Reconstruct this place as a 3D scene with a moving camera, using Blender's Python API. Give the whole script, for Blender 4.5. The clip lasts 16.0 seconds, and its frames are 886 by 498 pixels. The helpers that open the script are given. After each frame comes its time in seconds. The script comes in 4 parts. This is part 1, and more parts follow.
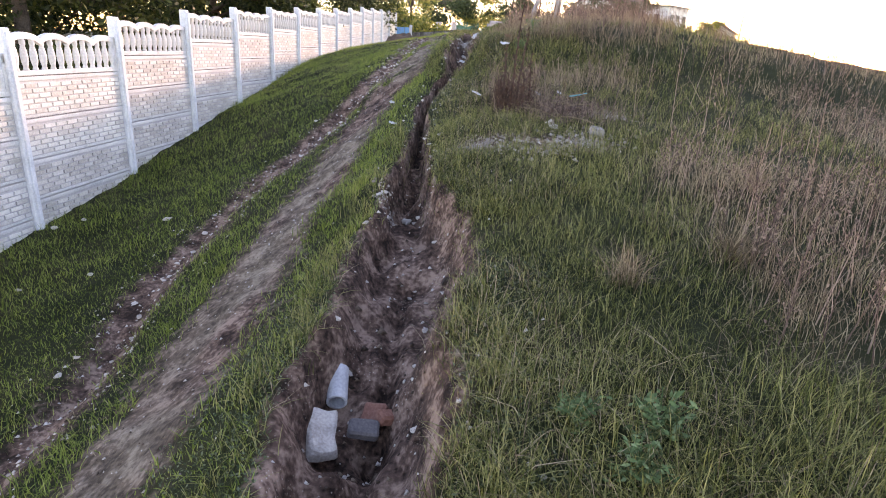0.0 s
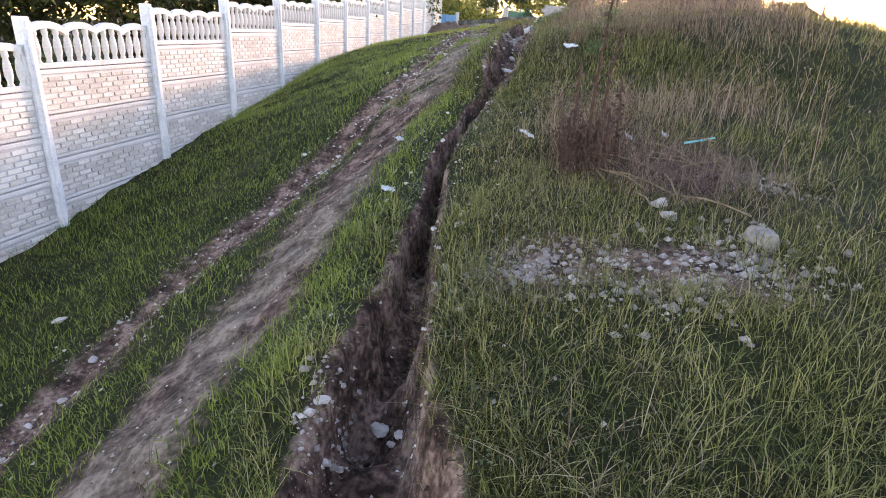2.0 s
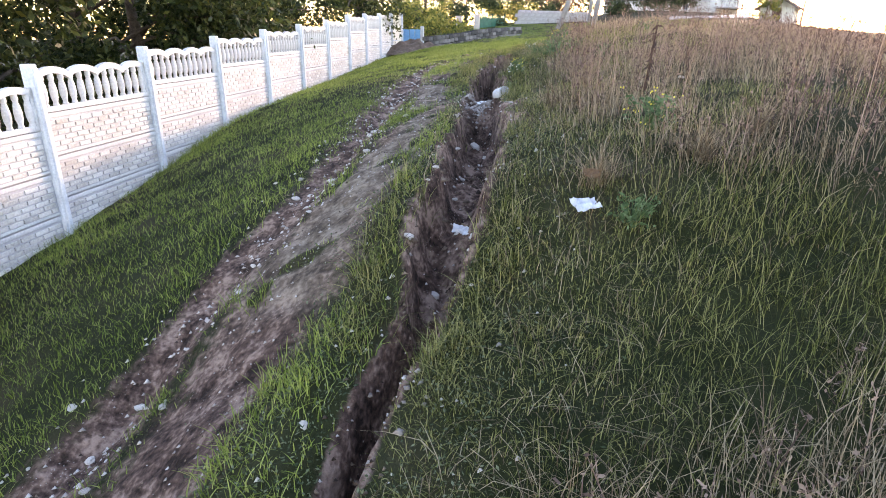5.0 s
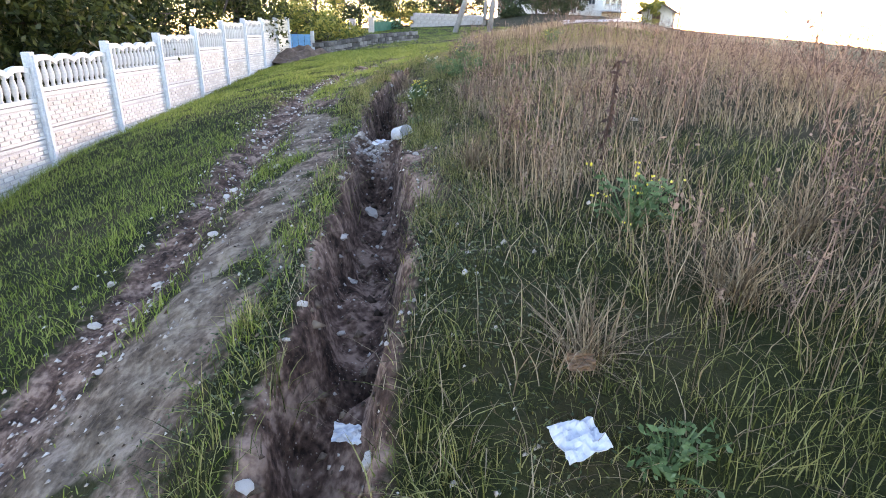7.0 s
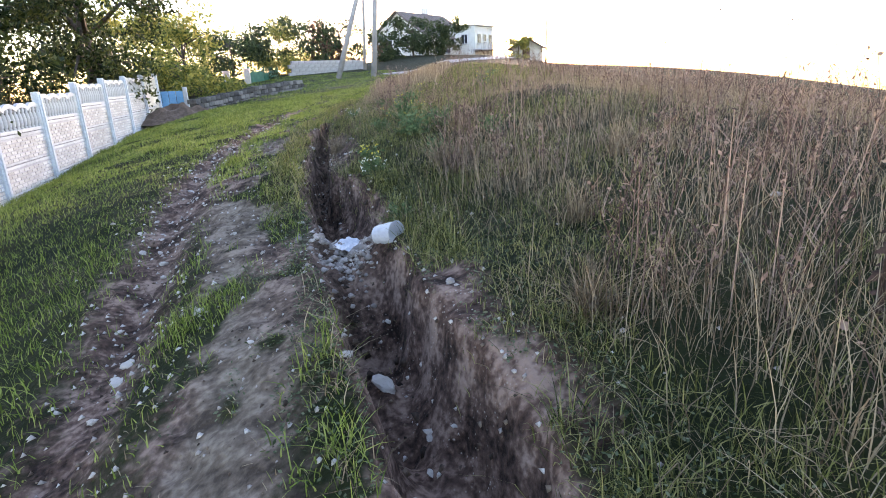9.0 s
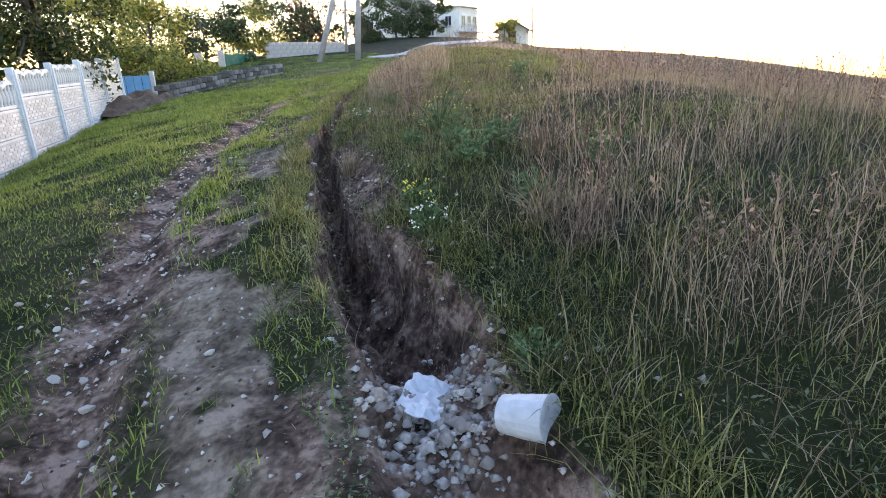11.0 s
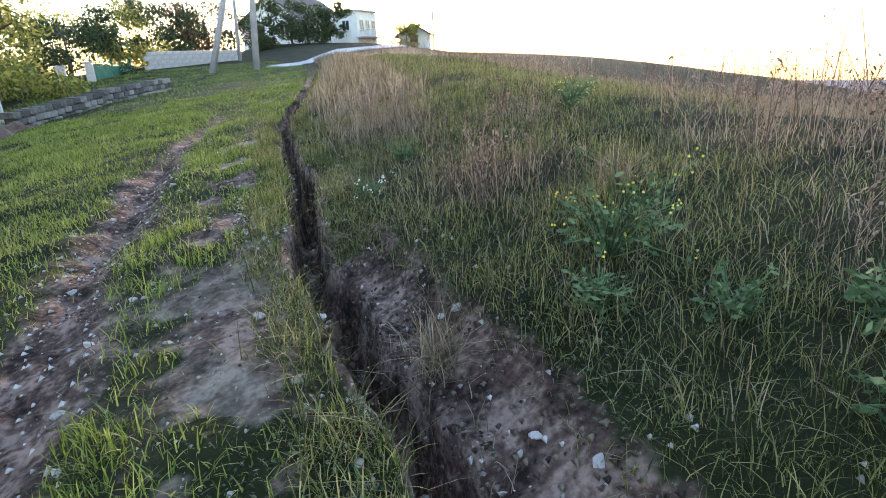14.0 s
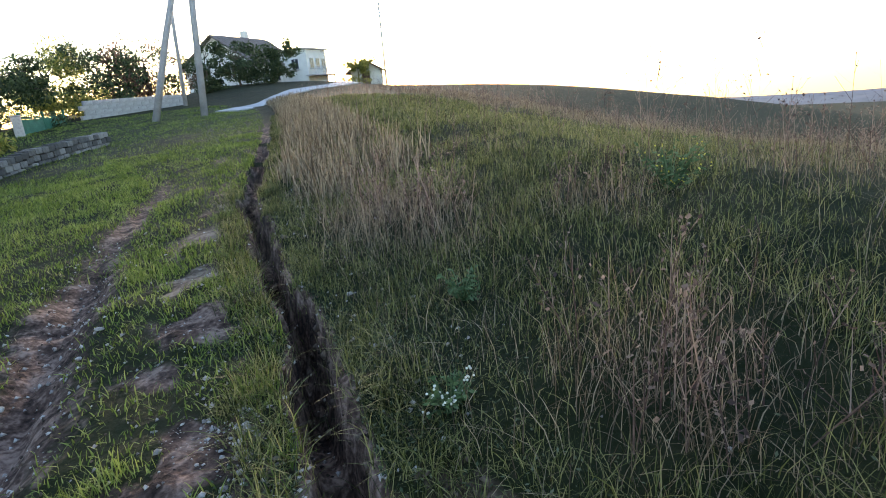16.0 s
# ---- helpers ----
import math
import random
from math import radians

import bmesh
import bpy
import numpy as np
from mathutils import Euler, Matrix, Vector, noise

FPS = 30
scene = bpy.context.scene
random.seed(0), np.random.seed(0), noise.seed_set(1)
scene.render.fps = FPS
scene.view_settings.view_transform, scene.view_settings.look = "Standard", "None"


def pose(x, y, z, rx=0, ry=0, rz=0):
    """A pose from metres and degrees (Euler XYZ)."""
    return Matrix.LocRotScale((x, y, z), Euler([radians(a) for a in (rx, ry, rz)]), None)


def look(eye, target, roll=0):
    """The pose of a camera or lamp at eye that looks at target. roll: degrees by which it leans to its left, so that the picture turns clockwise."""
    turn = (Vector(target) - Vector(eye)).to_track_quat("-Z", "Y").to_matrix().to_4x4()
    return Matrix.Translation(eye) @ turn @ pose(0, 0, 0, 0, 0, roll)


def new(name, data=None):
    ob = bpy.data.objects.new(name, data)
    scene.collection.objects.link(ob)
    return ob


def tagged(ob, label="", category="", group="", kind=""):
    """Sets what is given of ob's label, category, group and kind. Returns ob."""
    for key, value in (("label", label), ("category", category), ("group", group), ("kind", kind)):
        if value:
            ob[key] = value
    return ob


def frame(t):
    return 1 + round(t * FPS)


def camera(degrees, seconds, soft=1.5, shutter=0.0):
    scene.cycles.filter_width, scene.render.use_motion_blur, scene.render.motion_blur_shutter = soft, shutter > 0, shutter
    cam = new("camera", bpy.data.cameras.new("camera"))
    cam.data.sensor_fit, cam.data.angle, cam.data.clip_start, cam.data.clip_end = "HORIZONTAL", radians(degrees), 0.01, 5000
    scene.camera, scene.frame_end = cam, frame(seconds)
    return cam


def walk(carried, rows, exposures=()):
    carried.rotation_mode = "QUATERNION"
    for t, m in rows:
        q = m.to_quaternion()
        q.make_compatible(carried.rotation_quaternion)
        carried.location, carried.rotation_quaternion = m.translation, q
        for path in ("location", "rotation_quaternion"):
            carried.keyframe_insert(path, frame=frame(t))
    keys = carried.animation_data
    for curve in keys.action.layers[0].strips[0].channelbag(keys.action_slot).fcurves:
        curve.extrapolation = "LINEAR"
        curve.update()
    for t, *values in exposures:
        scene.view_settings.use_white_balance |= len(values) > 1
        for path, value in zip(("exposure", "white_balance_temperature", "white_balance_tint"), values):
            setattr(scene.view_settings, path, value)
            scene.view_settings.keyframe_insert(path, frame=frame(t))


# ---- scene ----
EXPOSURES = ((0, 3.35, 8500, 40), (3, 3.42, 8400, 37), (4.5, 3.55, 8100, 35), (7, 3.5, 7600, 31), (9, 3.25, 7400, 30), (11.5, 3.1, 7400, 27), (14, 3.15, 7100, 22), (16, 2.62, 6900, 19))
SKY = 0.13
PATH = [
    (0, (1.097, -0.307, 3.539), (0.974, 1.574, 2.87), 3.8),
    (0.5, (1.085, 0.36, 3.61), (0.947, 2.228, 2.911), 3.8),
    (1, (1.07, 1.138, 3.634), (0.891, 3.002, 2.931), 4.6),
    (1.5, (1.0, 1.928, 3.708), (0.765, 3.782, 2.998), 4.4),
    (2, (0.992, 2.603, 3.752), (0.705, 4.447, 3.031), 3.1),
    (2.5, (1.037, 3.231, 3.854), (0.712, 5.073, 3.145), 2.5),
    (3, (1.013, 3.867, 3.946), (0.652, 5.707, 3.25), 2.3),
    (3.5, (0.932, 4.626, 3.996), (0.577, 6.46, 3.282), 3.0),
    (4, (0.877, 5.372, 4.04), (0.513, 7.215, 3.353), 2.4),
    (4.5, (0.858, 5.934, 4.22), (0.522, 7.783, 3.536), 1.2),
    (4.7, (0.868, 6.133, 4.349), (0.57, 7.977, 3.634), 0.8),
    (6.8, (0.839, 7.86, 4.665), (0.895, 9.729, 3.955), 2.0),
    (7, (0.81, 8.041, 4.648), (0.894, 9.91, 3.939), 1.0),
    (7.5, (0.695, 8.423, 4.684), (0.873, 10.283, 3.971), -2.5),
    (8, (0.475, 8.811, 4.673), (0.77, 10.661, 3.974), -5.2),
    (8.5, (0.329, 9.358, 4.682), (0.732, 11.219, 4.069), -4.2),
    (9, (0.196, 9.895, 4.703), (0.647, 11.753, 4.117), -2.5),
    (9.2, (0.159, 10.076, 4.736), (0.627, 11.934, 4.161), -1.6),
    (11.3, (-0.017, 12.196, 4.858), (0.518, 14.008, 4.203), -2.2),
    (11.5, (-0.108, 12.442, 4.899), (0.466, 14.241, 4.241), -1.5),
    (12, (-0.169, 13.027, 4.922), (0.443, 14.814, 4.262), -1.4),
    (12.5, (-0.238, 13.499, 4.949), (0.426, 15.264, 4.284), -1.7),
    (13, (-0.294, 13.891, 5.005), (0.417, 15.636, 4.335), -2.5),
    (13.5, (-0.202, 14.484, 4.993), (0.565, 16.209, 4.332), -2.7),
    (14, (-0.173, 15.0, 5.019), (0.654, 16.704, 4.375), -3.1),
    (14.5, (-0.112, 15.458, 5.067), (0.756, 17.148, 4.443), -3.9),
    (15, (-0.028, 15.878, 5.167), (0.86, 17.557, 4.54), -5.1),
    (15.5, (-0.035, 16.4, 5.245), (0.905, 18.066, 4.66), -4.8),
    (16, (0.101, 16.888, 5.308), (1.074, 18.544, 4.75), -5.4),
]
cam = camera(76.0, 16.0, 1.0)
walk(cam, [(t, look(eye, target, roll)) for t, eye, target, roll in PATH], EXPOSURES)
scene.view_settings.exposure = 0.0

# ---- world and sun ----
world = bpy.data.worlds.new("sky")
scene.world = world
world.use_nodes = True
wt = world.node_tree
sky = wt.nodes.new("ShaderNodeTexSky")
sky.sky_type, sky.sun_disc = "NISHITA", False
sky.sun_elevation, sky.sun_rotation = radians(8.0), radians(20.2)
sky.altitude, sky.air_density, sky.dust_density, sky.ozone_density = 50, 1.0, 0.4, 2.0
bg = wt.nodes["Background"]
wt.links.new(sky.outputs[0], bg.inputs[0])
bg.inputs[1].default_value = SKY
sun = new("sun", bpy.data.lights.new("sun", "SUN"))
sun.data.energy, sun.data.angle, sun.data.color = 0.6, radians(3.0), (1.0, 0.8, 0.58)
sun.matrix_world = look((0, 0, 60), (-34.4, -93.4, 46.0))


# ---- materials ----
def material(name, tones, scale=8.0, rough=0.85, bump=0.3, fine=60.0, island=0.0, metal=0.0, through_light=0.0, objvar=0.0):
    m = bpy.data.materials.new(name)
    m.use_nodes = True
    t = m.node_tree
    n, l = t.nodes, t.links
    b = n["Principled BSDF"]
    b.inputs["Roughness"].default_value, b.inputs["Metallic"].default_value = rough, metal
    b.inputs["Specular IOR Level"].default_value = 0.3
    co = n.new("ShaderNodeTexCoord")
    big, small = n.new("ShaderNodeTexNoise"), n.new("ShaderNodeTexNoise")
    for k, s in ((big, scale), (small, fine)):
        k.inputs["Scale"].default_value, k.inputs["Detail"].default_value = s, 5
        l.new(co.outputs["Object"], k.inputs["Vector"])
    mix = n.new("ShaderNodeMath")
    mix.operation = "MULTIPLY_ADD"
    l.new(small.outputs["Fac"], mix.inputs[0])
    mix.inputs[1].default_value = 0.5
    half = n.new("ShaderNodeMath")
    half.operation = "MULTIPLY"
    half.inputs[1].default_value = 0.5
    l.new(big.outputs["Fac"], half.inputs[0])
    l.new(half.outputs[0], mix.inputs[2])
    last = mix
    for amount, kind in ((island, "Random Per Island"), (objvar, "Random")):
        if amount:
            g = n.new("ShaderNodeNewGeometry" if kind != "Random" else "ShaderNodeObjectInfo")
            a = n.new("ShaderNodeMath")
            a.operation = "MULTIPLY_ADD"
            l.new(g.outputs[kind], a.inputs[0])
            a.inputs[1].default_value = amount
            off = n.new("ShaderNodeMath")
            off.inputs[1].default_value = -amount / 2
            l.new(last.outputs[0], off.inputs[0])
            l.new(off.outputs[0], a.inputs[2])
            last = a
    ramp = n.new("ShaderNodeValToRGB")
    lo, hi = 0.3, 0.7
    while len(ramp.color_ramp.elements) < len(tones):
        ramp.color_ramp.elements.new(0.5)
    for i, (e, c) in enumerate(zip(ramp.color_ramp.elements, tones)):
        e.position, e.color = lo + (hi - lo) * i / (len(tones) - 1), (*c, 1)
    l.new(last.outputs[0], ramp.inputs[0])
    l.new(ramp.outputs[0], b.inputs["Base Color"])
    if bump:
        bn = n.new("ShaderNodeBump")
        bn.inputs["Strength"].default_value, bn.inputs["Distance"].default_value = bump, 0.02
        l.new(mix.outputs[0], bn.inputs["Height"])
        l.new(bn.outputs[0], b.inputs["Normal"])
    if through_light:
        tr, add = n.new("ShaderNodeBsdfTranslucent"), n.new("ShaderNodeMixShader")
        l.new(ramp.outputs[0], tr.inputs[0])
        add.inputs[0].default_value = through_light
        l.new(b.outputs[0], add.inputs[1])
        l.new(tr.outputs[0], add.inputs[2])
        l.new(add.outputs[0], n["Material Output"].inputs[0])
    return m


def ground_material():
    """Turf with the shade between blades in its colour, bare loam and gravelly wash, mixed by the worn-soil mask."""
    m = bpy.data.materials.new("ground")
    m.use_nodes = True
    n, l = m.node_tree.nodes, m.node_tree.links
    b = n["Principled BSDF"]
    b.inputs["Roughness"].default_value = 0.95
    b.inputs["Specular IOR Level"].default_value = 0.15
    co = n.new("ShaderNodeTexCoord")

    def noise_tex(s, d=6):
        k = n.new("ShaderNodeTexNoise")
        k.inputs["Scale"].default_value, k.inputs["Detail"].default_value = s, d
        l.new(co.outputs["Object"], k.inputs["Vector"])
        return k

    def ramp(src, *stops):
        r = n.new("ShaderNodeValToRGB")
        while len(r.color_ramp.elements) < len(stops):
            r.color_ramp.elements.new(0.5)
        for e, (p, c) in zip(r.color_ramp.elements, stops):
            e.position, e.color = p, (*c, 1)
        l.new(src.outputs[0], r.inputs[0])
        return r

    n1, n2, n3 = noise_tex(1.3), noise_tex(17, 9), noise_tex(110, 9)
    coarse, crumb = noise_tex(5.5, 8), noise_tex(30, 6)
    both = n.new("ShaderNodeMath")
    both.operation = "MULTIPLY_ADD"
    l.new(crumb.outputs["Fac"], both.inputs[0])
    both.inputs[1].default_value = 0.4
    scaled = n.new("ShaderNodeMath")
    scaled.operation = "MULTIPLY"
    scaled.inputs[1].default_value = 0.6
    l.new(coarse.outputs["Fac"], scaled.inputs[0])
    l.new(scaled.outputs[0], both.inputs[2])
    soil = ramp(both, (0.39, (0.022, 0.013, 0.01)), (0.5, (0.1, 0.06, 0.046)), (0.61, (0.28, 0.19, 0.15)))
    # turf tones are near black: shade in the gaps between blades, put into the colour
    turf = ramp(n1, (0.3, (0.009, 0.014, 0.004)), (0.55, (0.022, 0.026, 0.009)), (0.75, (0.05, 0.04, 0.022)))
    stone = n.new("ShaderNodeTexVoronoi")
    stone.inputs["Scale"].default_value = 46
    l.new(co.outputs["Object"], stone.inputs["Vector"])
    pale = ramp(stone, (0.10, (1, 1, 1)), (0.22, (0, 0, 0)))
    speck = n.new("ShaderNodeMix")
    speck.data_type = "RGBA"
    l.new(soil.outputs[0], speck.inputs[6])
    speck.inputs[7].default_value = (0.42, 0.37, 0.32, 1)
    cut = n.new("ShaderNodeMath")
    cut.operation = "MULTIPLY"
    big = ramp(noise_tex(2.5), (0.5, (0, 0, 0)), (0.62, (0.8, 0.8, 0.8)))
    l.new(pale.outputs[0], cut.inputs[0])
    l.new(big.outputs[0], cut.inputs[1])
    l.new(cut.outputs[0], speck.inputs[0])
    pale_dust = ramp(both, (0.38, (0.06, 0.044, 0.032)), (0.5, (0.15, 0.116, 0.086)), (0.62, (0.27, 0.22, 0.17)))
    du = n.new("ShaderNodeAttribute")
    du.attribute_name = "dust"
    dm = n.new("ShaderNodeMix")
    dm.data_type = "RGBA"
    l.new(du.outputs["Fac"], dm.inputs[0])
    l.new(speck.outputs[2], dm.inputs[6])
    l.new(pale_dust.outputs[0], dm.inputs[7])
    at = n.new("ShaderNodeAttribute")
    at.attribute_name = "soil"
    edge = n.new("ShaderNodeMath")
    edge.operation = "MULTIPLY_ADD"
    l.new(n2.outputs["Fac"], edge.inputs[0])
    edge.inputs[1].default_value = 0.9
    l.new(at.outputs["Fac"], edge.inputs[2])
    er = ramp(edge, (0.62, (0, 0, 0)), (0.98, (1, 1, 1)))
    mx = n.new("ShaderNodeMix")
    mx.data_type = "RGBA"
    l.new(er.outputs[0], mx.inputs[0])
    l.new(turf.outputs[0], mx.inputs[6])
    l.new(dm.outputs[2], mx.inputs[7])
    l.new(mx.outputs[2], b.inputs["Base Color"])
    s = n.new("ShaderNodeMath")
    s.operation = "MULTIPLY_ADD"
    l.new(n3.outputs["Fac"], s.inputs[0])
    s.inputs[1].default_value = 0.06
    l.new(both.outputs[0], s.inputs[2])
    bn = n.new("ShaderNodeBump")
    bn.inputs["Strength"].default_value, bn.inputs["Distance"].default_value = 0.9, 0.06
    l.new(s.outputs[0], bn.inputs["Height"])
    l.new(bn.outputs[0], b.inputs["Normal"])
    return m


M_GROUND = ground_material()
M_LAWN = material("lawn_blades", [(0.07, 0.11, 0.018), (0.175, 0.245, 0.04), (0.32, 0.36, 0.1)], 0.9, 0.6, 0, 40, 0.4, 0, 0.4)
M_TALL = material("tall_grass_blades", [(0.025, 0.032, 0.008), (0.125, 0.145, 0.036), (0.32, 0.3, 0.12)], 0.7, 0.6, 0, 30, 0.5, 0, 0.4)
M_STRAW = material("dry_grass_blades", [(0.11, 0.08, 0.05), (0.24, 0.18, 0.115), (0.4, 0.32, 0.21)], 0.6, 0.75, 0, 30, 0.6, 0, 0.35)
M_RUST = material("rusty_weed_stems", [(0.07, 0.045, 0.038), (0.17, 0.115, 0.092), (0.33, 0.24, 0.185)], 0.6, 0.8, 0, 30, 0.6, 0, 0.3)
M_BROWN = material("dead_stalk", [(0.03, 0.018, 0.014), (0.08, 0.045, 0.033), (0.14, 0.085, 0.065)], 6, 0.9, 0.4, 60, 0.3)
M_HERB = material("herb_leaf", [(0.04, 0.08, 0.03), (0.08, 0.14, 0.055), (0.15, 0.22, 0.11)], 5, 0.9, 0.2, 40, 0.4, 0, 0.25)
M_CREEP = material("creeping_leaf", [(0.03, 0.05, 0.022), (0.075, 0.1, 0.05), (0.15, 0.17, 0.1)], 2.5, 0.85, 0, 40, 0.5, 0, 0.2)
M_YELLOW = material("yellow_petal", [(0.5, 0.4, 0.03), (0.7, 0.6, 0.06), (0.75, 0.68, 0.15)], 8, 0.6, 0, 40, 0.3)
M_PALE_FLOWER = material("pale_petal", [(0.5, 0.5, 0.4), (0.65, 0.66, 0.55), (0.75, 0.75, 0.68)], 8, 0.6, 0, 40, 0.3)
M_STONE = material("limestone", [(0.22, 0.19, 0.17), (0.38, 0.34, 0.31), (0.55, 0.51, 0.47)], 12, 0.9, 0.6, 70, 0.4, 0, 0, 0.4)
M_RELIEF = material("brick_relief_limewash", [(0.42, 0.40, 0.37), (0.60, 0.58, 0.55), (0.74, 0.73, 0.70)], 2.2, 0.85, 0.5, 38, 0.25, 0, 0, 0.15)
M_JOINT = material("grimy_joint", [(0.38, 0.38, 0.39), (0.48, 0.48, 0.49), (0.58, 0.58, 0.58)], 3, 0.9, 0.3, 40)
M_FIELD = material("mossy_fieldstone", [(0.07, 0.065, 0.06), (0.14, 0.13, 0.12), (0.26, 0.24, 0.22)], 5, 0.95, 0.8, 40, 0, 0, 0, 0.5)
M_CLOD = material("soil_clod", [(0.03, 0.02, 0.014), (0.09, 0.06, 0.045), (0.2, 0.15, 0.11)], 9, 0.95, 0.5, 60, 0.5)
M_CONC = material("whitewashed_concrete", [(0.42, 0.43, 0.44), (0.57, 0.58, 0.58), (0.7, 0.7, 0.7)], 3, 0.8, 0.35, 45, 0, 0, 0, 0.12)
M_POST = material("weathered_post_paint", [(0.45, 0.48, 0.53), (0.62, 0.66, 0.70), (0.78, 0.80, 0.82)], 4, 0.8, 0.3, 45, 0, 0, 0, 0.1)
M_BEIGE = material("cream_concrete", [(0.55, 0.51, 0.43), (0.66, 0.62, 0.53), (0.74, 0.70, 0.62)], 4, 0.85, 0.3, 45)
M_GREY = material("old_concrete", [(0.25, 0.25, 0.25), (0.38, 0.37, 0.36), (0.52, 0.51, 0.49)], 6, 0.9, 0.5, 60)
M_BARK = material("bark", [(0.04, 0.03, 0.025), (0.10, 0.08, 0.065), (0.16, 0.13, 0.11)], 7, 0.95, 1.0, 30)
M_LEAF = material("walnut_leaf", [(0.015, 0.028, 0.008), (0.04, 0.06, 0.016), (0.10, 0.115, 0.03)], 0.8, 0.55, 0, 20, 0.5, 0, 0.35)
M_LEAF_Y = material("yellowing_leaf", [(0.09, 0.12, 0.03), (0.22, 0.24, 0.06), (0.45, 0.38, 0.09)], 0.8, 0.6, 0, 20, 0.5, 0, 0.5)
M_BUSH = material("bush_leaf", [(0.02, 0.04, 0.015), (0.05, 0.075, 0.03), (0.09, 0.12, 0.05)], 1.2, 0.6, 0, 20, 0.5, 0, 0.3)
M_REDLEAF = material("reddish_leaf", [(0.07, 0.045, 0.03), (0.15, 0.085, 0.06), (0.22, 0.14, 0.09)], 1.2, 0.6, 0, 20, 0.5, 0, 0.3)
M_POLE = material("utility_pole_concrete", [(0.22, 0.21, 0.21), (0.32, 0.31, 0.31), (0.42, 0.41, 0.40)], 3, 0.85, 0.4, 40)
M_GATE = material("green_gate_paint", [(0.01, 0.075, 0.05), (0.02, 0.13, 0.085), (0.05, 0.2, 0.13)], 3, 0.5, 0.1, 40)
M_BLUE = material("sky_blue_paint", [(0.10, 0.33, 0.62), (0.16, 0.45, 0.75), (0.25, 0.52, 0.78)], 3, 0.5, 0.1, 40)
M_PLASTER = material("pale_plaster", [(0.55, 0.54, 0.5), (0.66, 0.65, 0.61), (0.76, 0.75, 0.72)], 1.2, 0.85, 0.2, 30)
M_ROOF = material("grey_roof_sheet", [(0.10, 0.085, 0.08), (0.17, 0.14, 0.13), (0.24, 0.20, 0.19)], 2, 0.8, 0.3, 30)
M_GLASS = material("window_glass", [(0.02, 0.025, 0.03), (0.03, 0.035, 0.045), (0.05, 0.06, 0.07)], 2, 0.08, 0, 20)
M_PIPE = material("fibre_cement_pipe", [(0.30, 0.31, 0.33), (0.42, 0.43, 0.45), (0.52, 0.53, 0.54)], 10, 0.85, 0.3, 70)
M_DARKBRICK = material("dark_brick", [(0.07, 0.065, 0.07), (0.12, 0.11, 0.115), (0.18, 0.16, 0.16)], 14, 0.9, 0.4, 80)
M_REDBRICK = material("red_brick", [(0.16, 0.07, 0.05), (0.25, 0.11, 0.08), (0.33, 0.17, 0.13)], 14, 0.9, 0.4, 80)
M_PAPER = material("crumpled_white_film", [(0.33, 0.36, 0.41), (0.45, 0.48, 0.52), (0.56, 0.58, 0.6)], 9, 0.45, 0.4, 30)
M_TEAL = material("teal_plastic", [(0.05, 0.3, 0.35), (0.1, 0.42, 0.46), (0.2, 0.5, 0.52)], 9, 0.45, 0.1, 30)
M_SOILHEAP = material("soil_mound", [(0.05, 0.035, 0.025), (0.11, 0.075, 0.055), (0.2, 0.14, 0.11)], 6, 0.95, 1.0, 40)
M_ROAD = material("pale_concrete_road", [(0.30, 0.30, 0.31), (0.42, 0.42, 0.43), (0.52, 0.52, 0.52)], 2, 0.85, 0.3, 40)
M_FAR = material("distant_hills", [(0.16, 0.15, 0.15), (0.22, 0.20, 0.20), (0.28, 0.26, 0.25)], 0.01, 0.95, 0, 0.05)


# ---- helpers of this scene ----
def put_mesh(name, bm, mat, smooth=False):
    me = bpy.data.meshes.new(name)
    bmesh.ops.recalc_face_normals(bm, faces=bm.faces[:])
    bm.to_mesh(me)
    bm.free()
    me.materials.append(mat)
    if smooth:
        me.polygons.foreach_set("use_smooth", [True] * len(me.polygons))
    return me


def part(name, bm, mat, parent, label="", smooth=False):
    ob = new(name, bm if isinstance(bm, bpy.types.Mesh) else put_mesh(name, bm, mat, smooth))
    ob.parent = parent
    if label:
        ob["label"] = label
    return ob


def empty(name, m, label, category, group="", kind=""):
    e = new(name)
    e.matrix_world = m
    return tagged(e, label, category, group, kind)


def box(bm, size, at, bevel=0.0, turn=None):
    m = Matrix.Translation(at) @ (turn or Matrix()) @ Matrix.Diagonal((*size, 1))
    got = bmesh.ops.create_cube(bm, size=1, matrix=m)
    if bevel:
        edges = list({e for v in got["verts"] for e in v.link_edges})
        bmesh.ops.bevel(bm, geom=edges, offset=bevel, segments=1, affect="EDGES")
    return bm


def boxed(size, at, bevel=0.0, turn=None):
    return box(bmesh.new(), size, at, bevel, turn)


def tube(bm, pts, radii, sides=8):
    rings = []
    for i, p in enumerate(pts):
        p = Vector(p)
        d = (Vector(pts[min(i + 1, len(pts) - 1)]) - Vector(pts[max(i - 1, 0)])).normalized()
        a = d.orthogonal().normalized()
        b = d.cross(a)
        rings.append([bm.verts.new(p + radii[i] * (a * math.cos(k * math.tau / sides) + b * math.sin(k * math.tau / sides))) for k in range(sides)])
    for r, s in zip(rings, rings[1:]):
        for k in range(sides):
            bm.faces.new((r[k], r[(k + 1) % sides], s[(k + 1) % sides], s[k]))
    bm.faces.new(rings[0][::-1])
    bm.faces.new(rings[-1])
    return bm


